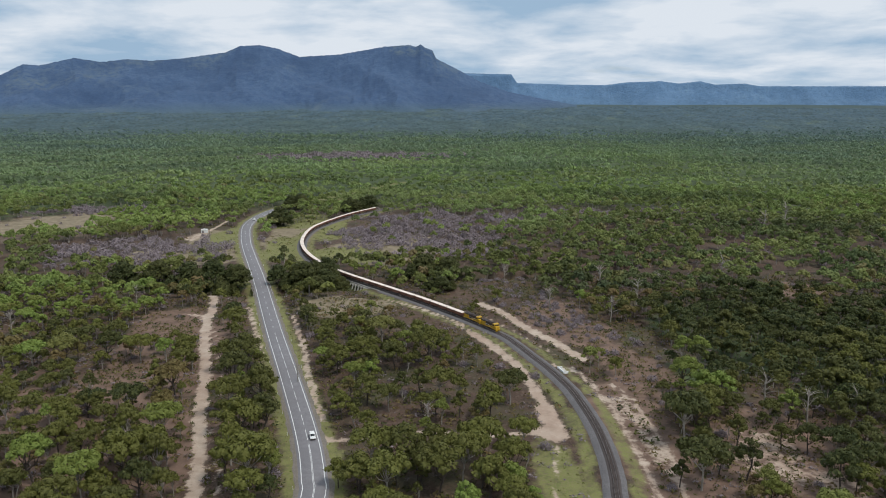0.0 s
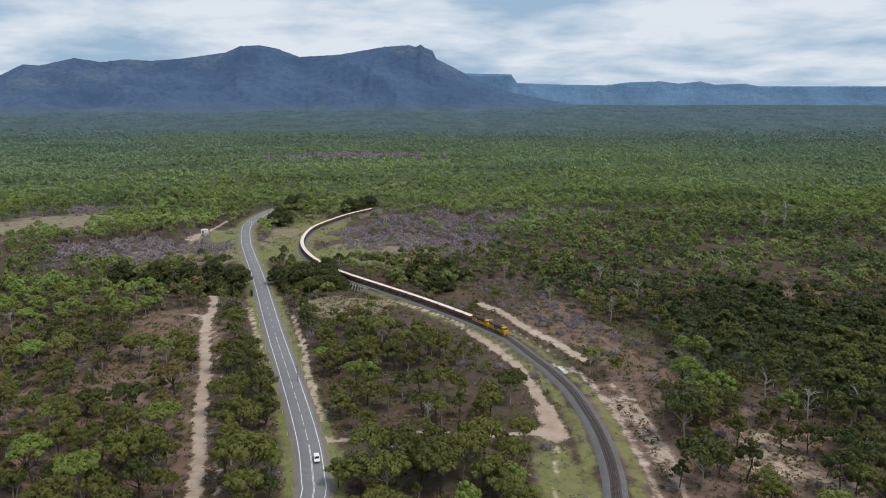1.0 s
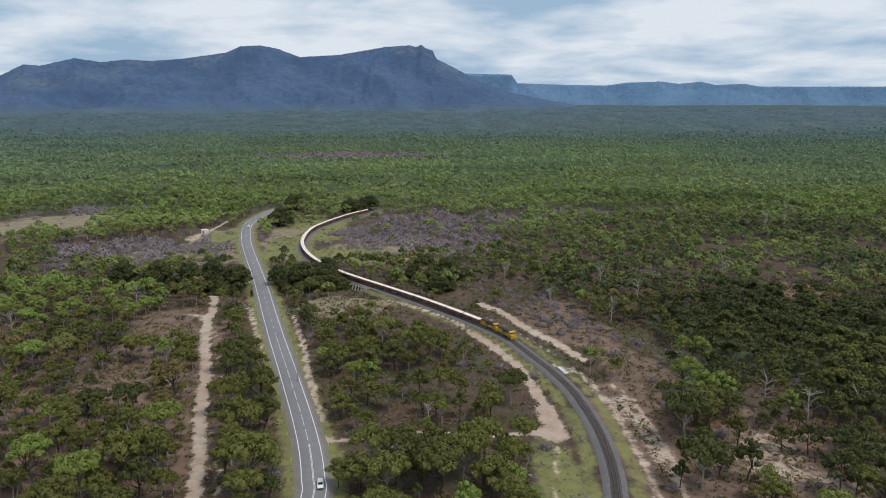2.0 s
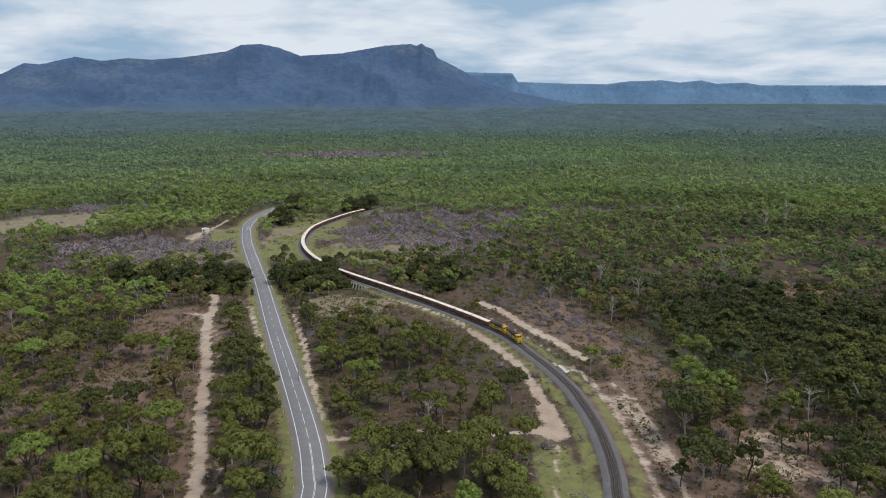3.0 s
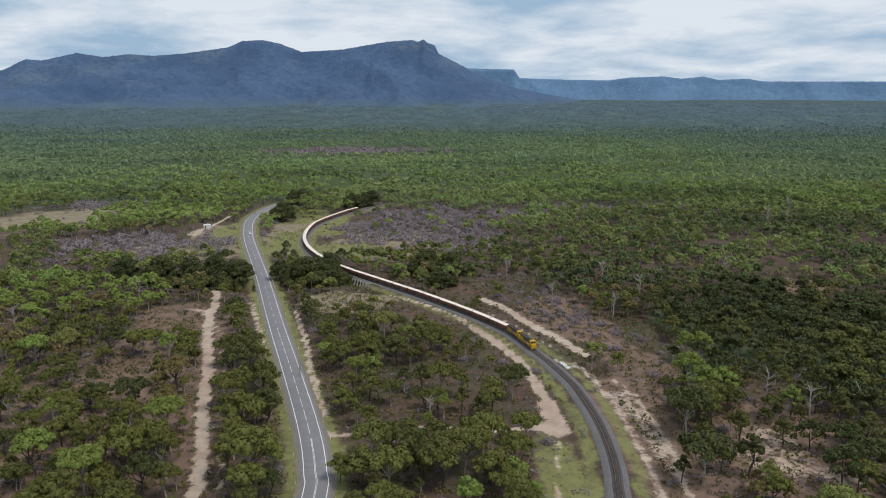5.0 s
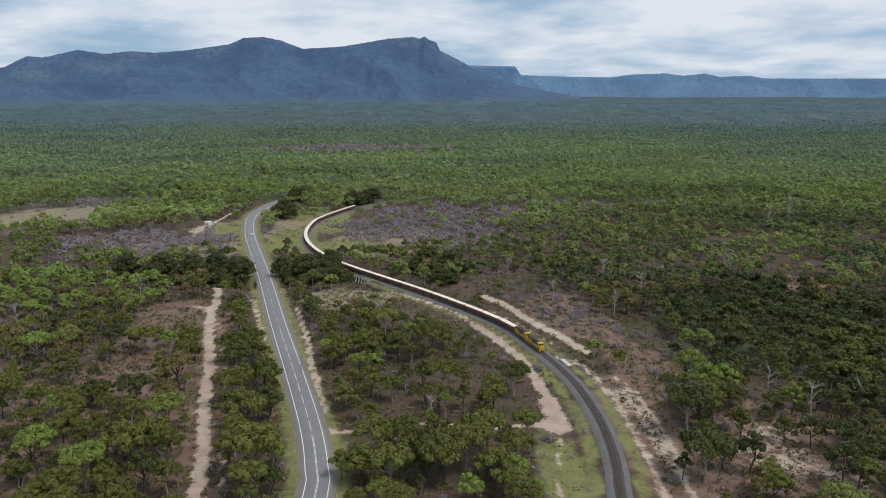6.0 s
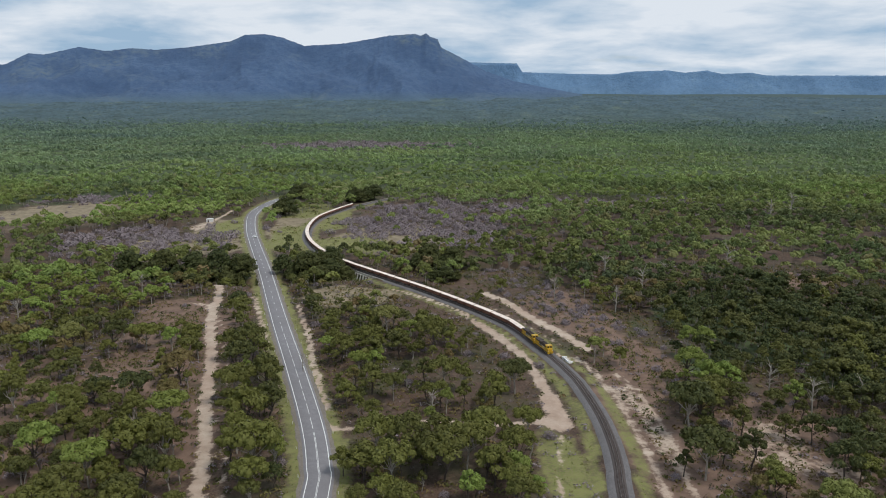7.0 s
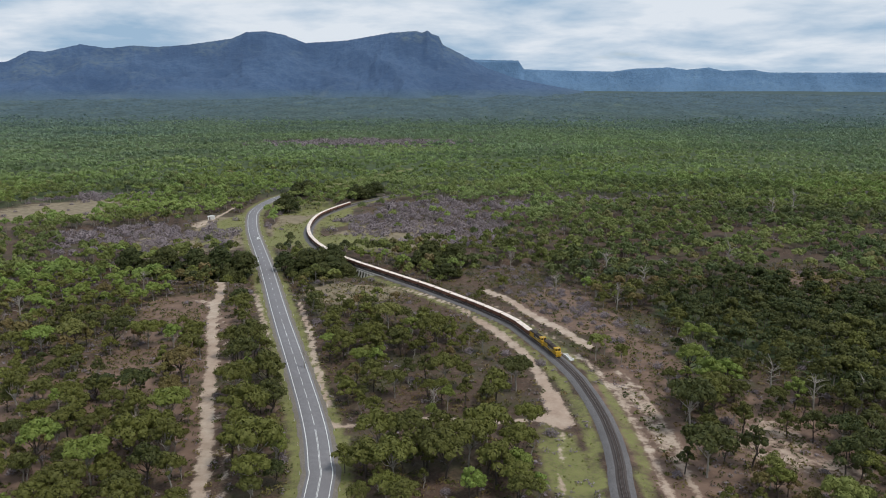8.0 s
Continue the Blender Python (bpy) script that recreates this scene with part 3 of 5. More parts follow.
def guard_rail(side):
    g = new("guard_rail")
    for o in np.arange(-13, 13.1, 2.6):
        p, d = road.at(s_cr + o), road.along(s_cr + o)
        x, y = p[0] + d[1] * side * 5.3, p[1] - d[0] * side * 5.3
        part("post", box(bmesh.new(), (0.16, 0.16, 2.2), (x, y, ROAD_Z - 0.3), (0, 0, math.degrees(math.atan2(d[1], d[0]))), 0.02), M["timber"], g)
    put("rail_beam", strip("rail_beam", road, s_cr - 14, s_cr + 14, [(side * 5.18, 0.45), (side * 5.14, 0.6), (side * 5.18, 0.78), (side * 5.22, 0.78), (side * 5.22, 0.45)], ROAD_Z, M["tin"], 1.0), g)
    tagged(g, "galvanised guard rail on posts beside the creek crossing", "guard rail", "guard rails at the creek")


for side in (-1, 1):
    guard_rail(side)
deck = bmesh.new()
p, d = road.at(s_cr), road.along(s_cr)
box(deck, (26, 11.0, 0.7), (p[0], p[1], ROAD_Z - 0.62), (0, 0, math.degrees(math.atan2(d[1], d[0]))), 0.05)
part("bridge_deck", deck, M["concrete"], road_ob, "concrete slab over the creek")


def roadside_post():
    g = new("roadside_post")
    part("post", box(bmesh.new(), (0.14, 0.10, 1.15), (0, 0, 0.5), bevel=0.015), M["white"], g)
    part("reflector", box(bmesh.new(), (0.08, 0.02, 0.14), (0, -0.062, 0.9), bevel=0.005), M["tail"], g)
    return tagged(g, "white roadside guide post with red reflector", "post", "guide posts along the highway")


first = None
for s in np.arange(road.near(-38, 190), road.near(-175, 650), 19.0):
    for side in (-1, 1):
        p, d = road.at(s + 4 * side), road.along(s)
        if abs(s - s_cr) < 16:
            continue
        x, y = p[0] + d[1] * side * 6.4, p[1] - d[0] * side * 6.4
        m = pose(x, y, float(height(x, y)), 0, 0, math.degrees(math.atan2(d[1], d[0])) - 90)
        if first is None:
            first = roadside_post()
            first.matrix_basis = m
        else:
            copy_thing(first, m)

# ---------------------------------------------------------------- railway
S_RAIL = (rail.near(-25, -60), rail.near(70, 900))
BED = [(-4.7, -1.0), (-3.6, -0.12), (-1.7, 0.0), (1.7, 0.0), (3.0, -0.12), (4.3, -1.0)]
railway = put("railway", strip("railway", rail, S_RAIL[0], S_BRIDGE - 16, BED, RAIL_Z, M["formation"], 2.0, 0.2),
              kind="structure", label="curved single railway track on grey gravel", category="railway")
put("roadbed", strip("roadbed", rail, S_BRIDGE + 16, S_RAIL[1], BED, RAIL_Z, M["formation"], 2.0, 0.2), railway, label="grey gravel formation")
put("ballast", strip("ballast", rail, *S_RAIL, [(-1.68, 0.004), (-1.25, 0.3), (1.25, 0.3), (1.68, 0.004)], RAIL_Z, M["ballast"]), railway, label="dark crushed stone ballast")
for side in (-0.57, 0.57):
    put("rail", strip("rail", rail, *S_RAIL, [(side - 0.07, 0.34), (side - 0.035, 0.36), (side - 0.035, 0.52), (side + 0.035, 0.52), (side + 0.035, 0.36), (side + 0.07, 0.34)], RAIL_Z, M["rail"]),
        railway, label="worn steel rail")


def sleepers():
    v, f = [], []
    cube = np.array([(a, b, c) for a in (-1, 1) for b in (-1, 1) for c in (-1, 1)], float) * (0.11, 1.07, 0.07)
    quads = [(0, 1, 3, 2), (4, 6, 7, 5), (0, 4, 5, 1), (2, 3, 7, 6), (1, 5, 7, 3), (0, 2, 6, 4)]
    for s in np.arange(rail.near(46, 150), rail.near(-60, 770), 0.68):
        p, d = rail.at(s), rail.along(s)
        base = len(v)
        for a, b, c in cube:
            v.append((p[0] + d[0] * a - d[1] * b, p[1] + d[1] * a + d[0] * b, RAIL_Z + 0.29 + c))
        f += [tuple(base + i for i in q) for q in quads]
    put("sleepers", tri_mesh("sleepers", v, f, M["sleeper"]), railway, label="dark timber sleepers", kind="stuff")


sleepers()


def rail_bridge():
    """Concrete trestle under the track, at the creek."""
    g = new("rail_bridge")
    p, d = rail.at(S_BRIDGE), rail.along(S_BRIDGE)
    ang = math.degrees(math.atan2(d[1], d[0]))
    g.matrix_world = pose(p[0], p[1], 0, 0, 0, ang)
    part("girder", box(bmesh.new(), (36, 4.2, 0.8), (0, 0, RAIL_Z - 0.62), bevel=0.04), M["concrete"], g)
    for x in np.arange(-15, 15.1, 3.0):
        pier = new("pier", None)
        pier.parent = g
        part("cap", box(bmesh.new(), (0.7, 7.4, 0.55), (x, 0.0, RAIL_Z - 1.3), bevel=0.05), M["concrete"], pier, "pale concrete pier cap")
        for y, lean in ((-3.0, -16), (-1.0, -3), (1.0, 3), (3.0, 16)):
            part("leg", box(bmesh.new(), (0.55, 0.55, 4.9), (x, y + math.sin(radians(lean)) * 2.2, RAIL_Z - 3.6), (lean, 0, 0), 0.04), M["concrete"], pier)
    tagged(g, "low pale concrete railway trestle over the creek", "bridge")


rail_bridge()

# ---------------------------------------------------------------- trees
PALE, DARK = M["bark_pale"], M["bark_dark"]


def leaves(r, centre, radius, count, size, squash=0.62):
    """Leaf sprays over one clump: triangles that face outwards and up."""
    d = r.normal(size=(count, 3))
    d /= np.linalg.norm(d, axis=1)[:, None]
    d[:, 2] = np.where(d[:, 2] < -0.35, -d[:, 2] * 0.6, d[:, 2])
    rad = radius * (0.55 + 0.5 * r.random(count) ** 0.6)
    c = np.array(centre) + d * rad[:, None] * np.array((1, 1, squash))
    n = d + r.normal(scale=0.55, size=(count, 3)) + (0, 0, 0.35)
    n /= np.linalg.norm(n, axis=1)[:, None]
    a = np.cross(n, r.normal(size=(count, 3)))
    a /= np.linalg.norm(a, axis=1)[:, None]
    b = np.cross(n, a)
    s = (size * (0.55 + 0.8 * r.random(count)))[:, None]
    tri = np.stack([c + a * s * 1.1, c - a * s * 0.6 + b * s * 0.5, c - a * s * 0.6 - b * s * 0.5], 1)
    return tri.reshape(-1, 3)


def tube(points, radii, n=6):
    v, f = [], []
    pts = np.array(points, float)
    for i, p in enumerate(pts):
        d = pts[min(i + 1, len(pts) - 1)] - pts[max(i - 1, 0)]
        d /= np.linalg.norm(d)
        a = np.cross(d, (0.3, 0.9, 0.1))
        a /= np.linalg.norm(a)
        b = np.cross(d, a)
        for k in range(n):
            t = 2 * math.pi * k / n
            v.append(p + radii[i] * (a * math.cos(t) + b * math.sin(t)))
        if i:
            for k in range(n):
                q = (i - 1) * n
                f.append((q + k, q + (k + 1) % n, q + n + (k + 1) % n, q + n + k))
    return v, f


def lobe(r, centre, radius, count, size, squash=0.74, frayed=0.16):
    """Leaf sprays spread evenly over one rounded lobe of a crown, with a few strays that fray its outline."""
    i = np.arange(count)
    up = np.clip(1 - 1.5 * (i + r.random(count)) / count, -0.6, 1)
    turn = 2.39996 * i + r.uniform(-0.5, 0.5, count)
    side = np.sqrt(1 - up ** 2)
    d = np.c_[side * np.cos(turn), side * np.sin(turn), up]
    knob = 1 + 0.13 * np.sin(3 * turn + 5 * up + r.uniform(0, 6)) * side + 0.09 * np.sin(5 * turn - 7 * up)
    stray = r.random(count) < frayed
    rad = radius * knob * np.where(stray, r.uniform(1.02, 1.28, count), r.uniform(0.84, 1.04, count))
    c = np.array(centre) + d * rad[:, None] * np.array((1, 1, squash))
    n = d + np.where(stray, 0.8, 0.32)[:, None] * r.normal(size=(count, 3)) + (0, 0, 0.15)
    n /= np.linalg.norm(n, axis=1)[:, None]
    a = np.cross(n, r.normal(size=(count, 3)))
    a /= np.linalg.norm(a, axis=1)[:, None]
    b = np.cross(n, a)
    s = (size * r.uniform(0.7, 1.25, count) * np.where(stray, 0.7, 1.0))[:, None]
    tri = np.stack([c + a * s, c - a * s * 0.5 + b * s * 0.8, c - a * s * 0.5 - b * s * 0.8], 1)
    return tri.reshape(-1, 3)


def crown_lobes(r, tall, wide, lobes, low=0.45, flat_top=0.5):
    """Centres and sizes of the lobes of a crown: an uneven dome on limbs."""
    out = []
    for i in range(lobes):
        t = 2.4 * i + r.uniform(-0.45, 0.45)
        u = math.sqrt((i + 0.35) / lobes) * r.uniform(0.85, 1.08)
        q = wide * 0.42 * u
        rad = wide * r.uniform(0.095, 0.175) * (1.08 - 0.25 * u)
        z = tall - rad * 0.74 - tall * (1 - low) * ((0.75 - 0.4 * flat_top) * u * u + r.uniform(0, 0.30))
        out.append((q * math.cos(t), q * math.sin(t), z, rad))
    return out


def tree_kind(name, seed, tall, wide, clumps, per, size, bark, low=0.45, flat_top=0.5, label="", fat=1.0, leaf="leaf"):
    """One tree: a leaning trunk with limbs, and a crown of leaf clumps."""
    r = np.random.default_rng(seed)
    g = new(name)
    cl = crown_lobes(r, tall, wide, clumps, low, flat_top)
    lean = r.normal(scale=tall * 0.04, size=2)
    fork = tall * r.uniform(0.32, 0.45)
    v, f = tube([(0, 0, -0.4), (lean[0] * 0.3, lean[1] * 0.3, fork * 0.5), (lean[0], lean[1], fork), (lean[0] * 1.2, lean[1] * 1.2, tall * 0.8)],
                [tall * 0.022, tall * 0.018, tall * 0.015, tall * 0.004], 7)
    for x, y, z, q in cl[::2]:
        s = np.array((lean[0], lean[1], fork * r.uniform(0.75, 1.25)))
        e = np.array((x, y, z - q * 0.2))
        m = (s + e) / 2 + (0, 0, -0.04 * tall) + r.normal(scale=0.03 * tall, size=3)
        v2, f2 = tube([s, m, e], [tall * 0.010, tall * 0.007, tall * 0.002], 5)
        f += [tuple(i + len(v) for i in q4) for q4 in f2]
        v += v2
    put("trunk", tri_mesh("trunk", v, f, bark), g)
    tri = np.vstack([lobe(r, (x, y, z), q * fat, per, size) for x, y, z, q in cl])
    put("crown", tri_mesh("crown", tri, np.arange(len(tri)).reshape(-1, 3), M[leaf]), g)
    return tagged(g, label, "tree", "trees of the open woodland")


def dead_tree(seed):
    r = np.random.default_rng(seed)
    g = new("bare_tree")
    v, f = tube([(0, 0, -0.4), (0.2, 0.1, 3), (0.1, 0.3, 6), (0.4, 0.2, 9)], [0.22, 0.18, 0.12, 0.03], 6)
    for i in range(22):
        z = r.uniform(2.6, 8.0)
        t, l = r.uniform(0, 6.28), r.uniform(1.2, 3.2)
        s, e = np.array((0.15, 0.2, z)), np.array((math.cos(t) * l, math.sin(t) * l, z + r.uniform(0.8, 2.6)))
        v2, f2 = tube([s, (s + e) / 2 + (0, 0, 0.3), e], [0.08, 0.05, 0.015], 4)
        f += [tuple(k + len(v) for k in q) for q in f2]
        v += v2
    put("trunk", tri_mesh("trunk", v, f, PALE), g)
    return tagged(g, "leafless pale grey tree with bare forked limbs", "tree", "bare trees")


def scrub_kind(seed, wide, tall, twigs):
    """A leafless grey bush: a dome of thin twigs."""
    r = np.random.default_rng(seed)
    d = r.normal(size=(twigs, 3))
    d[:, 2] = np.abs(d[:, 2]) * 0.8 + 0.1
    d /= np.linalg.norm(d, axis=1)[:, None]
    root = np.c_[r.normal(scale=wide * 0.10, size=(twigs, 2)), np.zeros(twigs)]
    tip = root + d * np.array((wide * 0.5, wide * 0.5, tall)) * (0.55 + 0.5 * r.random(twigs))[:, None]
    mid = root + (tip - root) * r.uniform(0.45, 0.8, twigs)[:, None] + r.normal(scale=0.06 * wide, size=(twigs, 3))
    mid[:, 2] = np.abs(mid[:, 2])
    side = np.cross(d, r.normal(size=(twigs, 3)))
    side /= np.linalg.norm(side, axis=1)[:, None]
    th = (0.024 * wide * (0.5 + r.random(twigs)))[:, None]
    tri = np.stack([mid - side * th, mid + side * th, tip], 1).reshape(-1, 3)
    tri = np.vstack([tri, lobe(r, (0, 0, tall * 0.2), wide * 0.38, 190, 0.05 * wide, 0.9), lobe(r, (wide * 0.25, -wide * 0.15, tall * 0.1), wide * 0.26, 80, 0.05 * wide, 0.9)])
    g = put("bare_shrub", tri_mesh("bare_shrub", tri, np.arange(len(tri)).reshape(-1, 3), M["twig"]))
    return tagged(g, "leafless purple-grey thorny shrub", "shrub", "bare shrubs")


KINDS = [
    tree_kind("eucalypt_tree", 11, 10.5, 9.0, 19, 100, 0.36, DARK, 0.52, 0.6, "spreading dark-trunked gum tree with olive crown"),
    tree_kind("eucalypt_tree", 12, 12.0, 7.0, 17, 90, 0.33, PALE, 0.48, 0.5, "pale-trunked gum tree with open green crown"),
    tree_kind("eucalypt_tree", 13, 9.0, 7.4, 16, 95, 0.33, DARK, 0.40, 0.5, "small dark-trunked gum tree with rounded crown"),
    tree_kind("eucalypt_tree", 14, 13.0, 8.0, 19, 95, 0.35, PALE, 0.50, 0.7, "tall pale-trunked gum tree with clumped crown"),
    tree_kind("eucalypt_tree", 15, 8.5, 5.4, 12, 85, 0.31, DARK, 0.40, 0.4, "young gum tree with narrow olive crown"),
    tree_kind("eucalypt_tree", 16, 10.0, 10.0, 20, 100, 0.37, PALE, 0.62, 0.9, "broad flat-topped gum tree with pale limbs"),
]
WIDE = [9.0, 7.0, 7.4, 8.0, 5.4, 10.0]
DENSE = [
    tree_kind("creek_tree", 21, 12.0, 12.0, 30, 110, 0.55, DARK, 0.0, 0.6, "dense dark green tree on the creek bank", 1.25, "leaf_dense"),
    tree_kind("creek_tree", 22, 9.5, 10.5, 28, 110, 0.52, DARK, -0.05, 0.6, "bushy dark green tree by the creek", 1.25, "leaf_dense"),
]
BARE = [dead_tree(31), dead_tree(32)]
SCRUB = [scrub_kind(41, 4.6, 2.7, 170), scrub_kind(42, 5.6, 3.0, 190), scrub_kind(43, 3.4, 2.1, 130)]
USED = set()


def plant(kind, x, y, scale, tint=0.4, sunk=0.1):
    turn = rng.uniform(0, 360)
    m = pose(x, y, float(height(x, y)) - sunk, 0, 0, turn) @ Matrix.Diagonal((scale, scale, scale * rng.uniform(0.92, 1.1), 1))
    if kind in USED:
        ob = copy_thing(kind, m)
    else:
        USED.add(kind)
        ob = kind
        ob.matrix_basis = m
    for c in ob.children:
        c.color = (tint, tint, tint, 1)
    return ob


SCRUB_ZONES = [(-14, 640, 68, 105), (48, 700, 40, 40), (20, 560, 40, 36), (-233, 549, 66, 56), (38, 428, 23, 42), (82, 313, 15, 32), (-180, 1455, 196, 80), (135, 742, 55, 24), (95, 275, 10, 30), (62, 375, 20, 36), (-360, 760, 60, 25), (230, 745, 50, 18)]
OPEN_ZONES = [(-12, 229, 34, 5), (-188, 570, 18, 70), (24, 260, 12, 9), (3, 261, 14, 8), (-129, 284, 26, 10), (-135, 270, 26, 6), (93, 331, 18, 50), (-143, 359, 15, 20), (-368, 672, 60, 70), (-138, 365, 20, 32), (-138, 293, 22, 13), (206, 438, 30, 16), (-5, 281, 26, 13), (-57, 403, 32, 17), (86, 315, 18, 42), (72, 245, 12, 60),
              (-125, 600, 22, 100), (-96, 635, 18, 80), (37, 214, 10, 24), (-60, 545, 55, 34), (55, 365, 22, 44), (-195, 610, 22, 40), (108, 214, 17, 24), (-150, 550, 20, 40), (-22, 398, 30, 16), (4, 366, 14, 16), (30, 245, 9, 16), (-40, 425, 22, 10)]


def inside(x, y, zones, grow=1.0):
    out = np.full(x.shape, 9.0)
    for cx, cy, a, b in zones:
        out = np.minimum(out, np.sqrt(((x - cx) / (a * grow)) ** 2 + ((y - cy) / (b * grow)) ** 2))
    return out + uneven(x, y)


def patchy(x, y, scale, seed):
    return np.array([noise.noise((a * scale, b * scale, seed)) for a, b in zip(x, y)])


def scatter(y0, y1, spread, spacing):
    """Loose, even places between two distances from the camera's foot."""
    ys = np.arange(y0, y1, spacing)
    out = []
    for yy in ys:
        xs = np.arange(-yy * spread - 40, yy * spread + 40, spacing)
        out.append(np.c_[xs + rng.uniform(-0.48, 0.48, len(xs)) * spacing, yy + rng.uniform(-0.48, 0.48, len(xs)) * spacing])
    return np.vstack(out)


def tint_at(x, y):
    """Drift of leaf colour over the land: dark wood and painted cloud shade in the east, olive and bronze near, fresh
    green with painted sunlight far out.
    """
    r = np.hypot(x, y)
    fresh = soft(480, 800, r)
    t = 0.40 + 0.20 * patchy(x, y, 0.012, 5.0) + 0.19 * fresh + 0.26 * fresh * patchy(x, y * 2.2, 0.0035, 25.0) + rng.normal(scale=0.13 - 0.03 * fresh, size=x.shape)
    t = t - 0.19 * (1 - soft(0.6, 1.3, inside(x, y, [(170, 330, 70, 80)])))
    # cloud shade over the eastern woods, put into the leaf tint
    t = t - 0.25 * (1 - soft(0.7, 1.3, inside(x, y, [(290, 480, 170, 150), (260, 640, 150, 80)])))
    lush = 1 - soft(0.6, 1.25, inside(x, y, FRESH_SUNLIT))
    t = t + 0.36 * lush
    bronze = (patchy(x, y, 0.02, 15.0) > 0.02) & (rng.random(x.shape) < 0.36 * (1 - 0.7 * fresh) * (1 - lush)) & (inside(x, y, [(170, 330, 75, 85)]) > 1.0)
    t = np.where(bronze, rng.uniform(0.8, 1.0, x.shape), np.clip(t, 0.02, 0.76))
    return t


# fresh green groups; the far ones also paint a sunlit band
FRESH_SUNLIT = [(380, 1600, 200, 180), (-225, 405, 66, 52), (-290, 690, 100, 60), (100, 280, 10, 16), (150, 1400, 260, 180), (-60, 1150, 300, 120), (180, 900, 160, 60), (-420, 560, 80, 60)]
LONE = [(26, 266, 5, 1.38, 0.20), (-1, 270, 5, 1.0, 0.42), (6, 266, 3, 0.95, 0.40)]  # place, kind, size, leaf
MIDDLE = [  # trees that stand clear: place and crown width; first the block between road and railway
    (-37, 252, 15.5), (-41, 262, 11.8), (-29, 264, 13.0), (-16, 271, 11.1), (-9, 272, 10.0), (17, 251, 12.4), (6, 253, 7.3),
    (-45, 296, 14.4), (-37, 310, 15.0), (-21, 303, 13.5), (-7, 310, 15.0), (9, 317, 9.0), (15, 306, 9.5), (-54, 325, 11.1), (-29, 334, 13.4)]
SOUTH = [(-22, 213, 13.5), (-3, 216, 14.5), (12, 215, 14.5), (-26, 205, 9.0), (-25, 201, 17.6), (-1, 200, 15.1), (14, 197, 15.0), (21, 207, 12.2), (-12, 212, 14.2), (6, 207, 13.9), (-16, 197, 13.3),
         (20, 228, 7.5), (26, 214, 8.9)]
WEST = [(-106, 274, 13.9), (-114, 278, 10.2), (-114, 310, 11.5), (-121, 306, 11.2), (-139, 274, 10.1), (-105, 229, 17.1), (-96, 235, 13.6), (-99, 207, 17.2), (-125, 206, 13.8),
        (-86, 207, 12.9), (-106, 197, 13.3), (-153, 242, 14.0), (-127, 225, 11.2), (-134, 310, 12.8), (-147, 310, 12.8), (-167, 310, 14.0), (-178, 303, 12.3)]
BELT = [(-83, 278, 16.1), (-84, 299, 16.2), (-93, 299, 12.4), (-68, 229, 16.0), (-63, 240, 12.9), (-76, 240, 10.9), (-58, 200, 15.6), (-53, 204, 11.7), (-69, 260, 14.0), (-78, 254, 13.7),
        (-67, 207, 9.4), (-72, 272, 11.1), (-68, 218, 11.7)]
EAST = [(82, 232, 15.3), (78, 203, 15.2), (89, 238, 14.7), (138, 240, 11.9), (118, 200, 13.5), (152, 246, 12.2), (99, 230, 7.6), (93, 207, 10.4), (114, 230, 7.6), (86, 211, 8.8),
        (121, 226, 9.4), (130, 207, 12.2)]
LUSH = [(100, 266, 15.2), (97, 278, 13.6), (108, 270, 11.0), (110, 300, 15.8), (104, 303, 12.3), (126, 251, 9.3)]
FEATURE = [(MIDDLE, 0.40, 0.10, 0.78), (SOUTH, 0.42, 0.10, 0.78), (WEST, 0.42, 0.16, 0.78), (BELT, 0.36, 0.12, 0.82), (EAST, 0.28, 0.12, 0.82), (LUSH, 0.68, 0.03, 0.8)]
CREEK = [  # the belt along the creek: place and size
    (-104, 452, 1.0), (-95, 458, 0.9), (-88, 450, 1.1), (-80, 456, 1.15), (-74, 450, 1.0), (-70, 457, 0.8), (-64, 447, 0.7), (-84, 466, 0.8), (-75, 464, 0.9), (-98, 447, 0.7), (-70, 440, 0.45),
    (-88, 440, 0.8), (-79, 442, 0.8), (-20, 470, 0.9), (-12, 474, 1.0), (-4, 470, 0.9), (4, 478, 1.0), (-8, 436, 0.6), (-1, 431, 0.65), (5, 434, 0.5)]
CREEK_WEST = [(-128, 447, 0.95), (-136, 441, 0.9), (-144, 450, 1.0), (-133, 455, 1.0), (-152, 445, 0.9), (-130, 452, 0.75), (-160, 452, 0.95), (-170, 446, 0.9), (-180, 455, 1.0), (-192, 452, 0.9),
              (-204, 458, 1.0), (-129, 440, 0.6), (-134, 433, 0.6)]
BEND = [(-151, 664, 1.35), (-147, 668, 1.0), (-160, 768, 1.0), (-152, 780, 1.0), (-164, 786, 1.0), (-148, 772, 0.9), (-96, 752, 1.1), (-90, 745, 0.9), (-84, 757, 1.1), (-76, 762, 1.0),
        (-102, 760, 0.8)]
TRUNKS = []


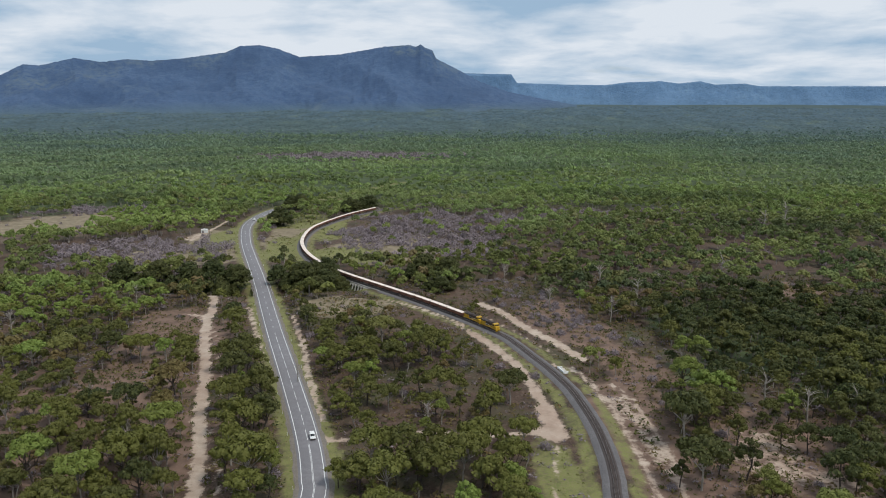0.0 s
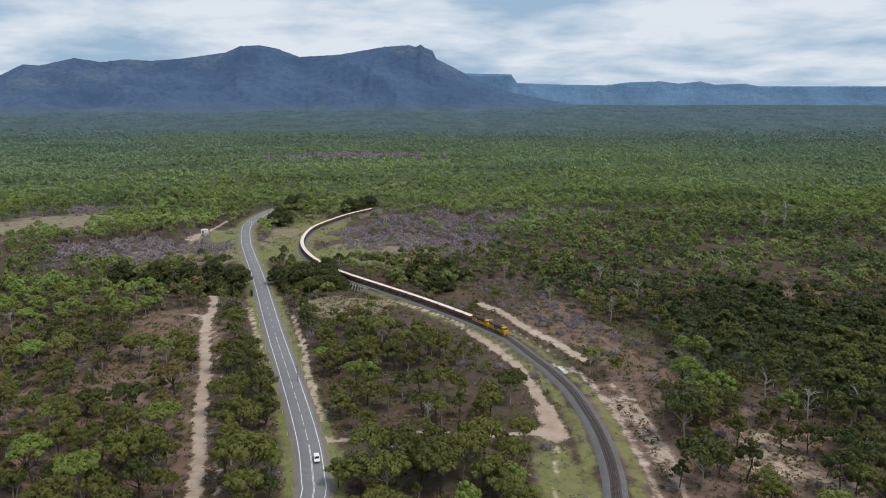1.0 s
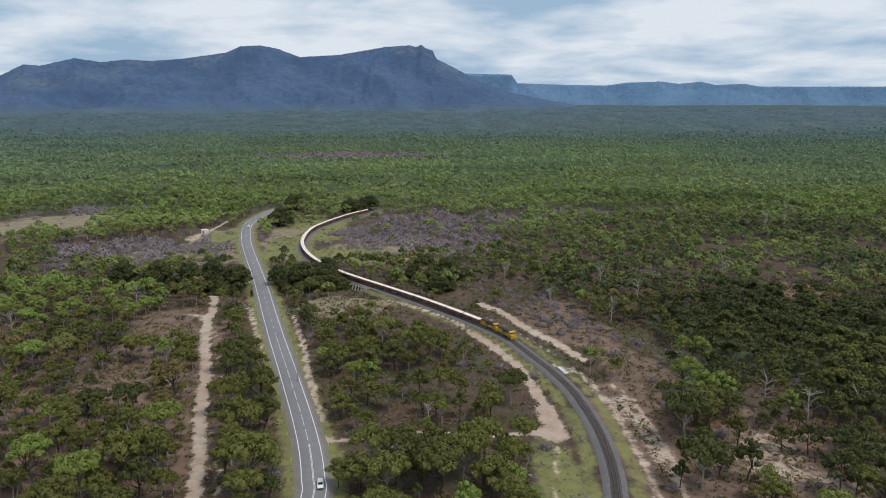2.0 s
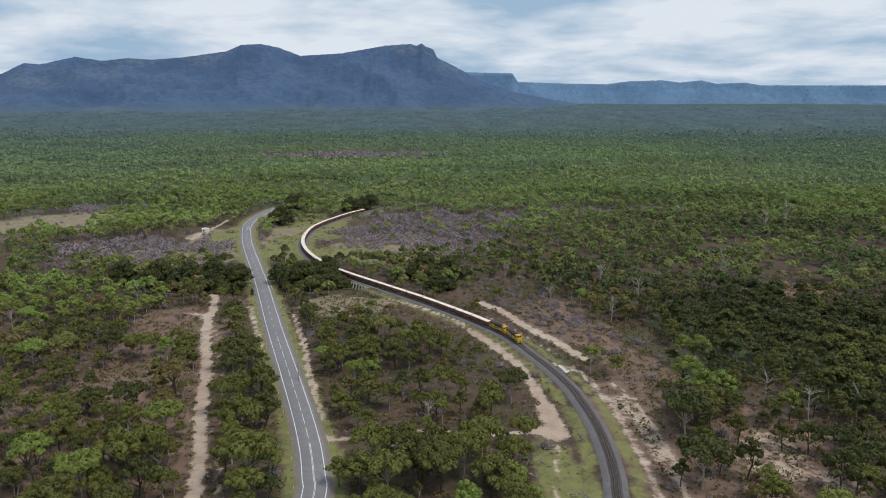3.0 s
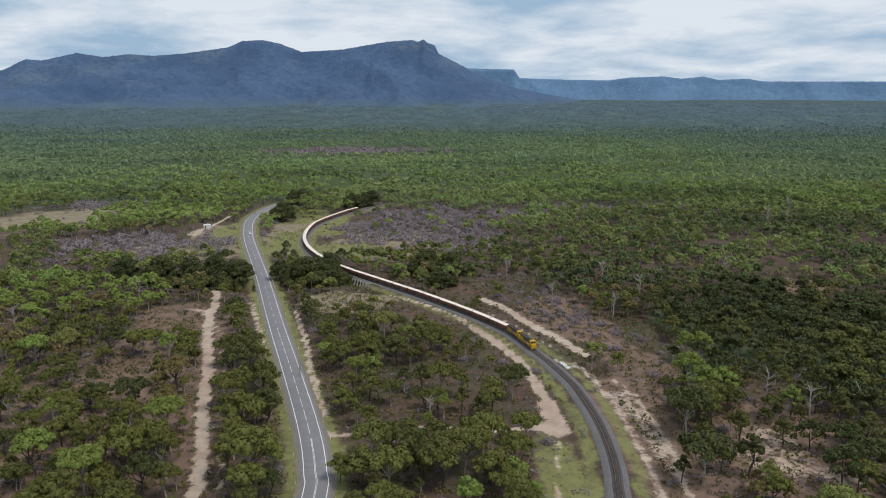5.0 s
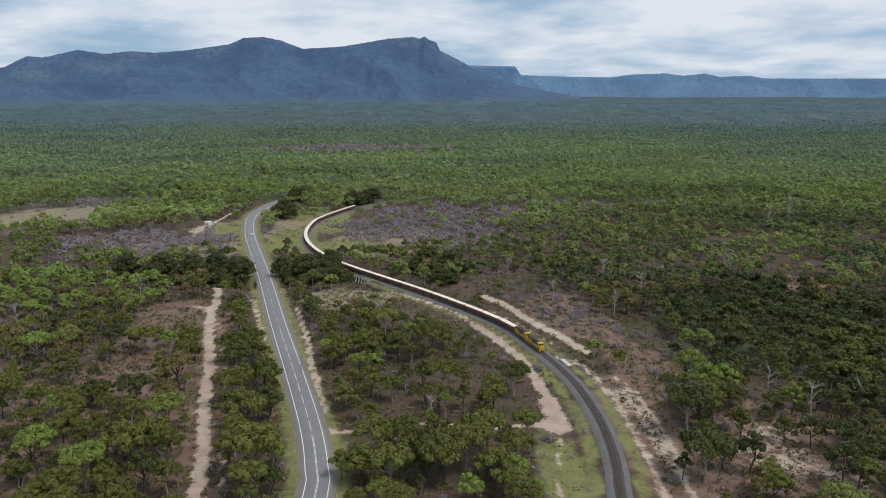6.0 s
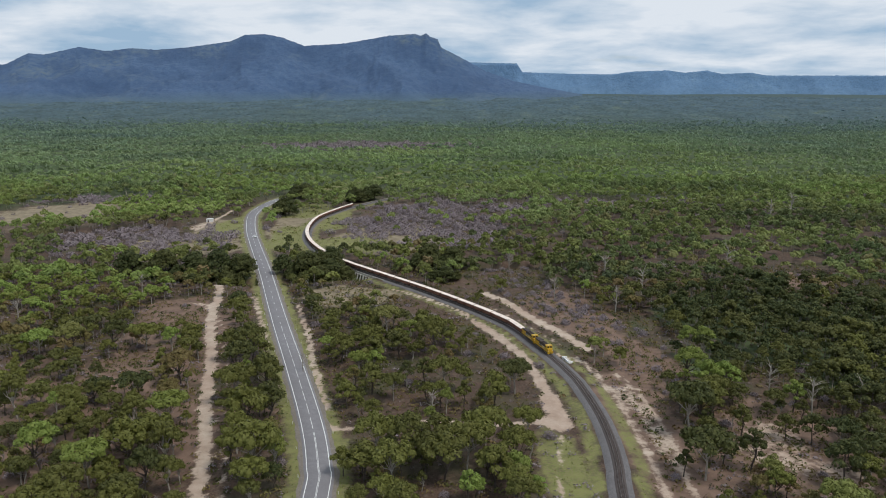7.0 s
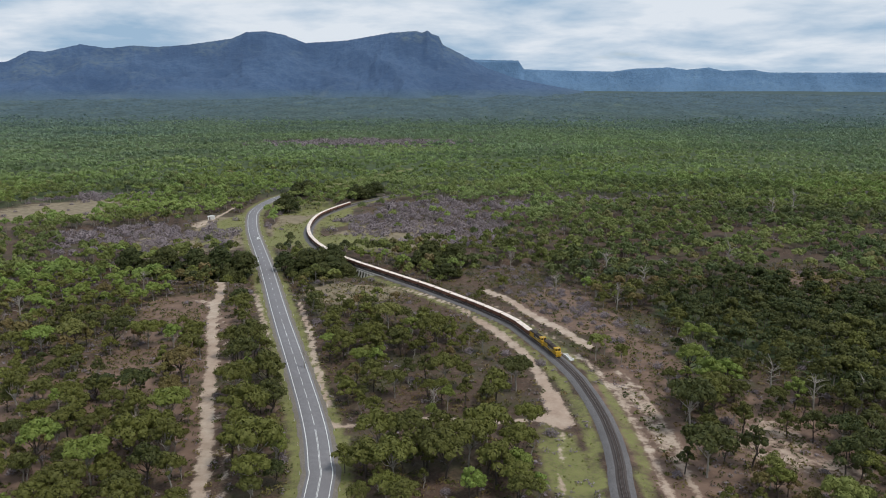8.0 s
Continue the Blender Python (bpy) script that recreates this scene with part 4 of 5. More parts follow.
def near_trees():
    count = 0
    for x, y, k, size, tint in LONE:
        plant(KINDS[k], x, y, size, tint)
        TRUNKS.append((x, y))
    for spots, tint, drift, size in FEATURE:
        for x, y, w in spots:
            k = int(rng.choice([0, 3, 5, 0, 2] if w > 12 else [1, 2, 4, 3]))
            leaf = float(np.clip(tint + (0.12 if spots is BELT and y < 235 else 0.0) + rng.normal(scale=drift), 0.05, 0.76))
            if rng.random() < 0.14 and spots in (WEST, MIDDLE):
                leaf = rng.uniform(0.82, 0.96)
            plant(KINDS[k], x, y, min(w / WIDE[k], 1.65) * size, leaf)
            if w > 13:
                turn = rng.uniform(0, 6.28)
                plant(KINDS[int(rng.choice([1, 2, 4]))], x + 0.42 * w * math.cos(turn), y + 0.42 * w * math.sin(turn), rng.uniform(0.7, 1.0), leaf + rng.uniform(-0.08, 0.08))
            TRUNKS.append((x, y))
    for k, (x, y, s) in enumerate([(40, 466, 1.3), (132, 440, 1.4), (122, 262, 1.2), (-176, 408, 1.0), (150, 250, 1.1), (60, 398, 1.2), (-60, 288, 0.7), (131, 247, 1.2), (176, 452, 1.5),
                                   (96, 436, 1.5), (110, 405, 1.3), (300, 640, 2.0), (286, 648, 1.6), (-215, 352, 1.1), (210, 300, 1.2), (88, 372, 1.1)]):
        plant(BARE[k % 2], x, y, s, 0.4)
        TRUNKS.append((x, y))
    for x, y, s in CREEK + CREEK_WEST + BEND:
        plant(DENSE[count % 2], x, y, s * 1.22, rng.uniform(0.06, 0.26), 0.6)
        TRUNKS.append((x, y))
        count += 1
    spots = scatter(165, 420, 0.63, 7.3)
    spots = spots[np.argsort(np.hypot(spots[:, 0], spots[:, 1]))]
    x, y = spots[:, 0], spots[:, 1]
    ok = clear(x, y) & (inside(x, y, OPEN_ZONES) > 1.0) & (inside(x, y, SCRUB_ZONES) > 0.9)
    thin = patchy(x, y, 0.03, 2.0)
    east = 1 - soft(0.8, 1.2, inside(x, y, [(165, 330, 65, 75), (-215, 412, 80, 45), (-2, 202, 44, 13), (-72, 240, 16, 60), (-118, 212, 40, 22), (-25, 318, 45, 26)]))
    ok &= rng.random(len(x)) < np.clip(0.70 + 1.1 * thin + 0.6 * east, 0.08, 1.0)
    left = np.array(TRUNKS)
    ok &= np.array([np.min((left[:, 0] - a) ** 2 + (left[:, 1] - b) ** 2) > 34 for a, b in spots])
    spots, tints = spots[ok], tint_at(x, y)[ok]
    near = 250
    for (a, b), t in zip(spots[:near], tints[:near]):
        if rng.random() < 0.02:
            plant(BARE[int(rng.integers(2))], a, b, rng.uniform(0.8, 1.2), t)
        else:
            plant(KINDS[int(rng.integers(len(KINDS)))], a, b, rng.uniform(0.55, 1.0), float(t))
    x, y, t = spots[near:, 0], spots[near:, 1], tints[near:]
    fill = scatter(230, 420, 0.63, 7.0)
    fill = fill[(inside(fill[:, 0], fill[:, 1], [(178, 325, 66, 78)]) < 1.0) & (bare(fill[:, 0], fill[:, 1]) > 6) & (rng.random(len(fill)) < 0.36)]
    x, y, t = np.r_[x, fill[:, 0]], np.r_[y, fill[:, 1]], np.r_[t, tint_at(fill[:, 0], fill[:, 1])]
    wood = 1 - soft(0.8, 1.2, inside(x, y, [(175, 340, 75, 70)]))
    sc = rng.uniform(0.62, 1.08, len(x)) * (1 + 0.15 * wood)
    shapes = [(10.5, 9, 0.52), (12.5, 7, 0.5), (9, 7.4, 0.42), (13, 8, 0.5), (8.5, 5.4, 0.4), (10, 10, 0.6)]
    kinds = [plain_crown(100 + i, tall, wide, 14, 33, 0.61, low) for i, (tall, wide, low) in enumerate(shapes)]
    pick, turn = rng.integers(len(kinds), size=len(x)), rng.uniform(0, 6.28, len(x))
    joined("near_woodland", kinds, x, y, sc, t, M["leaf_far"], "olive and green gum trees of the open woodland", "woodland", pick, turn)
    joined("near_trunks", [branch_tris(63 + i, tall * 0.72) for i, (tall, wide, low) in enumerate(shapes)], x, y, sc, t, PALE, "slender pale trunks and limbs of the woodland", "trunks", pick, turn)


def branch_tris(seed, tall):
    """A slim trunk that forks into limbs, as three-sided wedges."""
    r = np.random.default_rng(seed)
    out = [stem_tris(seed, 1, tall)]
    for k in range(5):
        a, l = r.uniform(0, 6.28), r.uniform(1.2, 2.6)
        p, q = np.array((0, 0, tall * r.uniform(0.35, 0.6))), np.array((l * math.cos(a), l * math.sin(a), tall * r.uniform(0.85, 1.15)))
        o = [np.array((0.13, 0, 0)), np.array((-0.07, 0.11, 0)), np.array((-0.07, -0.11, 0))]
        out.append(np.array([p + o[0], p + o[1], q, p + o[1], p + o[2], q, p + o[2], p + o[0], q]))
    return np.vstack(out)


def joined(name, kinds, x, y, scale, tint, material, label, category="woodland", pick=None, turn=None):
    """Far woods as one mesh: each tree a turned copy of one of the plain kinds."""
    pick = rng.integers(len(kinds), size=len(x)) if pick is None else pick
    z = height(x, y)
    vs, ts = [], []
    turn = rng.uniform(0, 6.28, len(x)) if turn is None else turn
    for k, base in enumerate(kinds):
        i = np.where(pick == k)[0]
        if not len(i):
            continue
        c, s = np.cos(turn[i])[:, None], np.sin(turn[i])[:, None]
        sc = scale[i][:, None]
        v = np.stack([(base[None, :, 0] * c - base[None, :, 1] * s) * sc + x[i][:, None], (base[None, :, 0] * s + base[None, :, 1] * c) * sc + y[i][:, None],
                      base[None, :, 2] * sc + z[i][:, None]], -1)
        vs.append(v.reshape(-1, 3))
        ts.append(np.repeat(tint[i], len(base)))
    v, t = np.vstack(vs), np.concatenate(ts)
    put(name, tri_mesh(name, v, np.arange(len(v)).reshape(-1, 3), material, [("tint", t)]), kind="stuff", label=label, category=category)


def plain_crown(seed, tall, wide, lobes, per, size, low=0.3):
    r = np.random.default_rng(seed)
    return np.vstack([lobe(r, (x, y, z), q * 1.12, per, size, 0.74, 0.07) for x, y, z, q in crown_lobes(r, tall, wide, lobes, low, 0.6)])


def stem_tris(seed, n, tall):
    """Thin pale stems, as slim three-sided wedges."""
    r = np.random.default_rng(seed)
    out = []
    for k in range(n):
        a, t = r.normal(scale=0.25 * k, size=2), r.normal(scale=0.8 * (k > 0), size=2)
        p, q = np.array((a[0], a[1], -0.3)), np.array((a[0] + t[0], a[1] + t[1], tall))
        w = 0.21
        o = [np.array((w, 0, 0)), np.array((-w / 2, w, 0)), np.array((-w / 2, -w, 0))]
        out += [p + o[0], p + o[1], q, p + o[1], p + o[2], q, p + o[2], p + o[0], q]
    return np.array(out)


def far_woods():
    # middle distance
    spots = scatter(420, 900, 0.62, 7.8)
    x, y = spots[:, 0], spots[:, 1]
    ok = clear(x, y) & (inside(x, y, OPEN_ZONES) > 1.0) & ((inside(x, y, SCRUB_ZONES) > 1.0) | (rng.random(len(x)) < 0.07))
    ok &= rng.random(len(x)) < np.clip(0.86 + 0.9 * patchy(x, y, 0.02, 2.0) + 0.35 * soft(640, 800, np.hypot(x, y)), 0.1, 1.0)
    left = np.array(TRUNKS)
    x, y = x[ok], y[ok]
    free = np.array([np.min((left[:, 0] - a) ** 2 + (left[:, 1] - b) ** 2) > 60 for a, b in zip(x, y)])
    x, y = x[free], y[free]
    t = tint_at(x, y)
    kinds = [plain_crown(50 + i, tall, wide, 10, 11, 1.08, 0.45) for i, (tall, wide) in enumerate([(10, 8.5), (12, 7.5), (9, 7.2), (13, 8), (8, 6), (10, 9.5)])]
    sc = rng.uniform(0.65, 1.18, len(x))
    joined("middle_woodland", kinds, x, y, sc, t, M["leaf_hazed"], "open gum woodland of mixed greens on the plain")
    i = rng.random(len(x)) < 0.7
    joined("woodland_trunks", [stem_tris(60, 2, 7.0), stem_tris(61, 1, 8.5), stem_tris(62, 3, 7.0)], x[i], y[i], sc[i], t[i], PALE, "pale slender trunks under the woodland canopy", "trunks")
    # far
    spots = scatter(900, 2420, 0.60, 11.6)
    x, y = spots[:, 0], spots[:, 1]
    ok = (inside(x, y, SCRUB_ZONES) > 1.0) & (rng.random(len(x)) < np.clip(0.88 + 0.6 * patchy(x, y, 0.008, 2.0), 0.3, 1.0) * (1 - 0.9 * soft(1850, 2420, y)))
    x, y = x[ok], y[ok]
    kinds = [plain_crown(70 + i, tall, wide, 5, 4, 2.0, 0.6) for i, (tall, wide) in enumerate([(10, 10), (11, 9), (8, 11), (9, 8)])]
    joined("far_woodland", kinds, x, y, rng.uniform(0.6, 1.3, len(x)), tint_at(x, y), M["leaf_hazed"], "distant green gum woodland over the plain")
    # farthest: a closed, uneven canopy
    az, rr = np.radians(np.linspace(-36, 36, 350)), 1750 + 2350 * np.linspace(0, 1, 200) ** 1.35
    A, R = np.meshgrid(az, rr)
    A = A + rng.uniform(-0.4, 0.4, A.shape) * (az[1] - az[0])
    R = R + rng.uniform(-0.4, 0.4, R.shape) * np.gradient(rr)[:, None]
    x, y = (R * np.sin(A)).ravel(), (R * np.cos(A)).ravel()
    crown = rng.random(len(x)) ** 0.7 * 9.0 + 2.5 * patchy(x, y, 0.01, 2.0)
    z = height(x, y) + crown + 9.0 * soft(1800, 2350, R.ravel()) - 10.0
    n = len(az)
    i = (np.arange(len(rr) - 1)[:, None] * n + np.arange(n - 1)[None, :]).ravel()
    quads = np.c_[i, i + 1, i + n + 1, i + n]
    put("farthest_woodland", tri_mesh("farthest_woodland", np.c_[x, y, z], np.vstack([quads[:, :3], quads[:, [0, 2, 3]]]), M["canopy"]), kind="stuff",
        label="dark woodland with painted blue haze at the foot of the mountains", category="woodland")


def scrub():
    spots = scatter(180, 470, 0.6, 4.4)
    x, y = spots[:, 0], spots[:, 1]
    q = inside(x, y, SCRUB_ZONES)
    ok = (bare(x, y) > 0.4) & (rng.random(len(x)) < np.where(q < 1.0, np.where(y < 345, 0.13, 0.38), 0.03))
    for a, b in spots[ok][:270]:
        plant(SCRUB[int(rng.integers(3))], a, b, rng.uniform(0.75, 1.35))
    far_spots = np.vstack([spots[ok][270:], scatter(470, 820, 0.6, 5.6)])
    x, y = far_spots[:, 0], far_spots[:, 1]
    q = inside(x, y, SCRUB_ZONES)
    ok = (bare(x, y) > 0.4) & (rng.random(len(x)) < np.where(q < 1.0, np.clip(0.85 + 0.9 * patchy(x, y, 0.05, 11.0), 0.12, 1), 0.02)) & (y < 830)
    x, y = x[ok], y[ok]
    base = []
    for sd, wide in ((91, 2.1), (92, 2.7), (93, 3.2), (94, 1.6)):
        r = np.random.default_rng(sd)
        base.append(np.vstack([lobe(r, (0, 0, wide * 0.2), wide * 0.95, 84, wide * 0.21, 0.85, 0.1), lobe(r, (wide * 0.7, wide * 0.3, wide * 0.1), wide * 0.62, 34, wide * 0.19, 0.85, 0.1)]))
    joined("bare_scrub", base, x, y, rng.uniform(0.6, 1.55, len(x)), np.zeros(len(x)), M["twig"], "purple-grey leafless scrub thicket", "scrub")
    spots = scatter(1330, 1580, 0.3, 11)
    x, y = spots[:, 0], spots[:, 1]
    ok = inside(x, y, SCRUB_ZONES[6:7]) < 1.0
    joined("distant_scrub", base, x[ok], y[ok], rng.uniform(1.8, 3.0, ok.sum()), np.zeros(ok.sum()), M["twig"], "strip of grey leafless scrub far off", "scrub")
    # low green and brown undergrowth
    spots = scatter(170, 480, 0.58, 2.7)
    x, y = spots[:, 0], spots[:, 1]
    dr, dl = away(x, y, road.p[::3]), away(x, y, rail.p[::3])
    off = (dr > 6.5) & (dl > 5.2)
    for w, pts in TRACK_LINES.values():
        off &= away(x, y, pts) > w
    ok = off & (rng.random(len(x)) < np.clip(0.66 + 0.8 * patchy(x, y, 0.05, 7.0), 0.06, 0.95)) & (dr > 9) & (dl > 9) & (patch(x, y, "grass") < 0.35)
    low = [leaves(np.random.default_rng(s), (0, 0, 0.15), 0.95, 12, 0.40, 0.6) for s in (95, 96, 97)]
    n = int(ok.sum())
    joined("undergrowth", low, x[ok], y[ok], rng.uniform(0.5, 1.9, n), np.where(rng.random(n) < 0.4, rng.uniform(0.85, 1.0, n), rng.uniform(0.05, 0.4, n)), M["leaf_far"],
           "low tussocks and bushes between the trees", "undergrowth")
    twiggy = off & (rng.random(len(x)) < np.clip(0.10 + 0.6 * patchy(x, y, 0.04, 17.0), 0.01, 0.5)) & (dr > 9)
    n = int(twiggy.sum())
    dry = [leaves(np.random.default_rng(s), (0, 0, 0.2), 1.0, 14, 0.34, 0.7) for s in (121, 122, 123)]
    joined("dry_bushes", dry, x[twiggy], y[twiggy], rng.uniform(0.5, 1.7, n), np.zeros(n), M["twig"], "low grey twiggy bushes between the trees", "undergrowth")
    spots = scatter(520, 720, 0.30, 4.6)
    x, y = spots[:, 0], spots[:, 1]
    ok = (bare(x, y) > -2.5) & (away(x, y, road.p[::3]) > 9) & (away(x, y, rail.p[::3]) > 6.5) & (rng.random(len(x)) < np.clip(0.25 + 0.9 * patchy(x, y, 0.04, 8.0), 0.04, 0.9))
    n = int(ok.sum())
    joined("meadow_bushes", low, x[ok], y[ok], rng.uniform(0.7, 2.2, n), np.where(rng.random(n) < 0.3, rng.uniform(0.85, 1.0, n), rng.uniform(0.15, 0.6, n)), M["leaf_far"],
           "low green bushes in the dry meadow by the bend", "undergrowth")
    # grass on the verges
    spots = scatter(180, 700, 0.35, 1.7)
    x, y = spots[:, 0], spots[:, 1]
    dr, dl = away(x, y, road.p[::3]), away(x, y, rail.p[::3])
    lush = np.maximum(np.maximum((dr > 6.3) * (dr < 12.0) * 0.6, (dl > 5.4) * (dl < 10.5) * 0.5), 0.6 * (patch(x, y, "grass") > 0.5))
    ok = (rng.random(len(x)) < lush * np.clip(0.55 + patchy(x, y, 0.08, 3.0), 0.05, 1)) & (dr > 6.3) & (dl > 5.4)
    for w, pts in TRACK_LINES.values():
        ok &= away(x, y, pts) > w
    tuft = [leaves(np.random.default_rng(s), (0, 0, 0.05), 0.42, 7, 0.24, 0.9) for s in (111, 112, 113)]
    n = int(ok.sum())
    joined("verge_grass", tuft, x[ok], y[ok], rng.uniform(0.6, 1.6, n), np.where(rng.random(n) < 0.3, rng.uniform(0.8, 0.95, n), rng.uniform(0.45, 0.74, n)), M["leaf_far"],
           "rough green and yellow grass tufts on the verges", "grass")


near_trees()
far_woods()
scrub()

# ---------------------------------------------------------------- train
TOP = RAIL_Z + 0.52


def bogie(parent, x, wheel_r=0.42, base=1.75, axles=2, width=1.067):
    b = part("bogie", box(box(bmesh.new(), (base + 0.9, 0.16, 0.34), (x, -0.82, 0.52), bevel=0.03), (base + 0.9, 0.16, 0.34), (x, 0.82, 0.52), bevel=0.03), M["dark"], parent)
    for k in range(axles):
        xx = x - base / 2 + k * base / max(1, axles - 1)
        w = bmesh.new()
        for side in (-1, 1):
            rod(w, wheel_r, 0.13, (xx, side * width / 2, wheel_r), (90, 0, 0), 16)
            rod(w, wheel_r + 0.03, 0.03, (xx, side * (width / 2 - 0.07), wheel_r), (90, 0, 0), 16)
        rod(w, 0.08, width, (xx, 0, wheel_r), (90, 0, 0), 8)
        part("wheelset", w, M["rail"], b)
    return b


WAGON, GAP = 14.0, 0.7


def wagon():
    """A mineral wagon: ribbed brown side walls under a pale cover."""
    g = new("wagon")
    part("underframe", box(box(bmesh.new(), (WAGON, 2.2, 0.28), (0, 0, 0.98), bevel=0.03), (WAGON + 0.7, 0.25, 0.25), (0, 0, 0.95)), M["dark"], g)
    for k in (-1, 1):
        body = part("hopper", prism(bmesh.new(), [(k * 3.52 - 3.35, 2.75), (k * 3.52 - 3.35, 1.9), (k * 3.52 - 2.9, 1.14), (k * 3.52 + 2.9, 1.14), (k * 3.52 + 3.35, 1.9), (k * 3.52 + 3.35, 2.75)], 2.56, 0.03),
                    M["rust"], g, "rust-brown ribbed hopper body")
        for x in np.arange(-2.9, 2.95, 0.967):
            for side in (-1.32, 1.32):
                part("rib", box(bmesh.new(), (0.12, 0.09, 1.5), (k * 3.52 + x, side, 1.95)), M["rust"], body)
        lid = bmesh.new()
        prism(lid, [(-1.38, 2.753), (1.38, 2.753), (1.38, 2.86), (0.7, 3.08), (-0.7, 3.08), (-1.38, 2.86)], 6.8, 0.03)
        bmesh.ops.transform(lid, matrix=pose(k * 3.52, 0, 0, 0, 0, 90), verts=lid.verts[:])
        part("cover", lid, M["lid"], g, "pale cream cover")
    bogie(g, -4.9)
    bogie(g, 4.9)
    for k in (-1, 1):
        part("coupler", box(bmesh.new(), (0.6, 0.22, 0.25), (k * (WAGON / 2 + 0.3), 0, 0.86), bevel=0.03), M["dark"], g)
    return tagged(g, "rust-brown mineral wagon with pale cream cover on the rails", "wagon", "wagons of the train")


SHORT = 0.745


def locomotive():
    g = new("locomotive")
    L = 18.0
    part("underframe", box(bmesh.new(), (L, 2.75, 0.35), (0, 0, 1.35), bevel=0.04), M["yellow"], g)
    part("pilot", prism(bmesh.new(), [(8.6, 0.25), (9.05, 0.35), (9.1, 1.5), (8.5, 1.5)], 2.6, 0.03), M["yellow"], g, "yellow end plate and plough")
    part("nose", prism(bmesh.new(), [(7.5, 1.53), (8.95, 1.53), (8.85, 2.45), (7.7, 2.62)], 2.3, 0.06), M["yellow"], g, "low yellow nose")
    cab = part("cab", prism(bmesh.new(), [(5.2, 1.53), (7.65, 1.53), (7.75, 2.6), (7.45, 3.75), (7.1, 3.9), (5.3, 3.9)], 2.75, 0.05), M["yellow"], g, "yellow driver's cab")
    for y in (-0.62, 0.62):
        part("windscreen", box(bmesh.new(), (0.05, 0.95, 0.72), (7.645, y, 3.12), (0, -14.6, 0), 0.02), M["glass"], cab)
    for y in (-1, 1):
        part("side_window", box(bmesh.new(), (1.2, 0.04, 0.7), (6.4, y * 1.385, 3.1), bevel=0.015), M["glass"], cab)
    part("hood", box(bmesh.new(), (8.6, 1.95, 2.15), (0.88, 0, 2.61), bevel=0.08), M["dark"], g, "dark maroon engine hood")
    part("hood_panel", box(bmesh.new(), (4.4, 2.03, 0.7), (2.4, 0, 2.0), bevel=0.03), M["yellow"], g, "yellow hood side panels")
    part("radiator", box(bmesh.new(), (4.8, 2.6, 1.6), (-5.85, 0, 2.33), bevel=0.06), M["yellow"], g, "yellow radiator housing")
    part("radiator_top", box(bmesh.new(), (4.7, 2.5, 0.66), (-5.85, 0, 3.46), bevel=0.08), M["dark"], g, "dark radiator intake")
    for x in (-7.0, -5.6):
        f = rod(bmesh.new(), 0.62, 0.16, (x, 0, 3.84), (0, 0, 0), 20)
        part("fan", f, M["dark"], g, "dark roof fan")
    for x in (-0.9, 1.4, 3.2):
        part("roof_vent", box(bmesh.new(), (1.2, 1.2, 0.28), (x, 0, 3.8), bevel=0.05), M["dark"], g)
    part("exhaust", rod(bmesh.new(), 0.28, 0.5, (0.25, 0, 3.9)), M["dark"], g)
    part("fuel_tank", box(bmesh.new(), (4.4, 2.4, 0.85), (0, 0, 0.74), bevel=0.14), M["dark"], g)
    for y in (-0.3, 0.3):
        part("headlight", rod(bmesh.new(), 0.13, 0.12, (7.42, y, 3.72), (0, 90, 0), 12), M["lamp"], g)
    for y in (-0.95, 0.95):
        part("ditch_light", rod(bmesh.new(), 0.11, 0.12, (9.0, y, 1.75), (0, 90, 0), 12), M["lamp"], g)
    for y in (-1.33, 1.33):
        h = rod(bmesh.new(), 0.03, 8.4, (0.9, y, 2.5), (0, 90, 0), 6)
        for x in np.arange(-3.2, 5.1, 1.65):
            rod(h, 0.025, 1.0, (x, y, 2.02), (0, 0, 0), 6)
        part("handrail", h, M["white"], g, "white handrail")
    for c in g.children_recursive:  # shortened to fit its length in the camera's view
        for vert in c.data.vertices:
            vert.co.x *= SHORT
    bogie(g, -4.3, 0.46, 2.5, 3)
    bogie(g, 4.3, 0.46, 2.5, 3)
    for k in (-1, 1):
        part("coupler", box(bmesh.new(), (0.7, 0.25, 0.28), (k * (L * SHORT / 2 + 0.35), 0, 0.9), bevel=0.03), M["dark"], g)
    return tagged(g, "yellow and dark brown diesel locomotive hauling the train", "locomotive", "locomotives of the train")


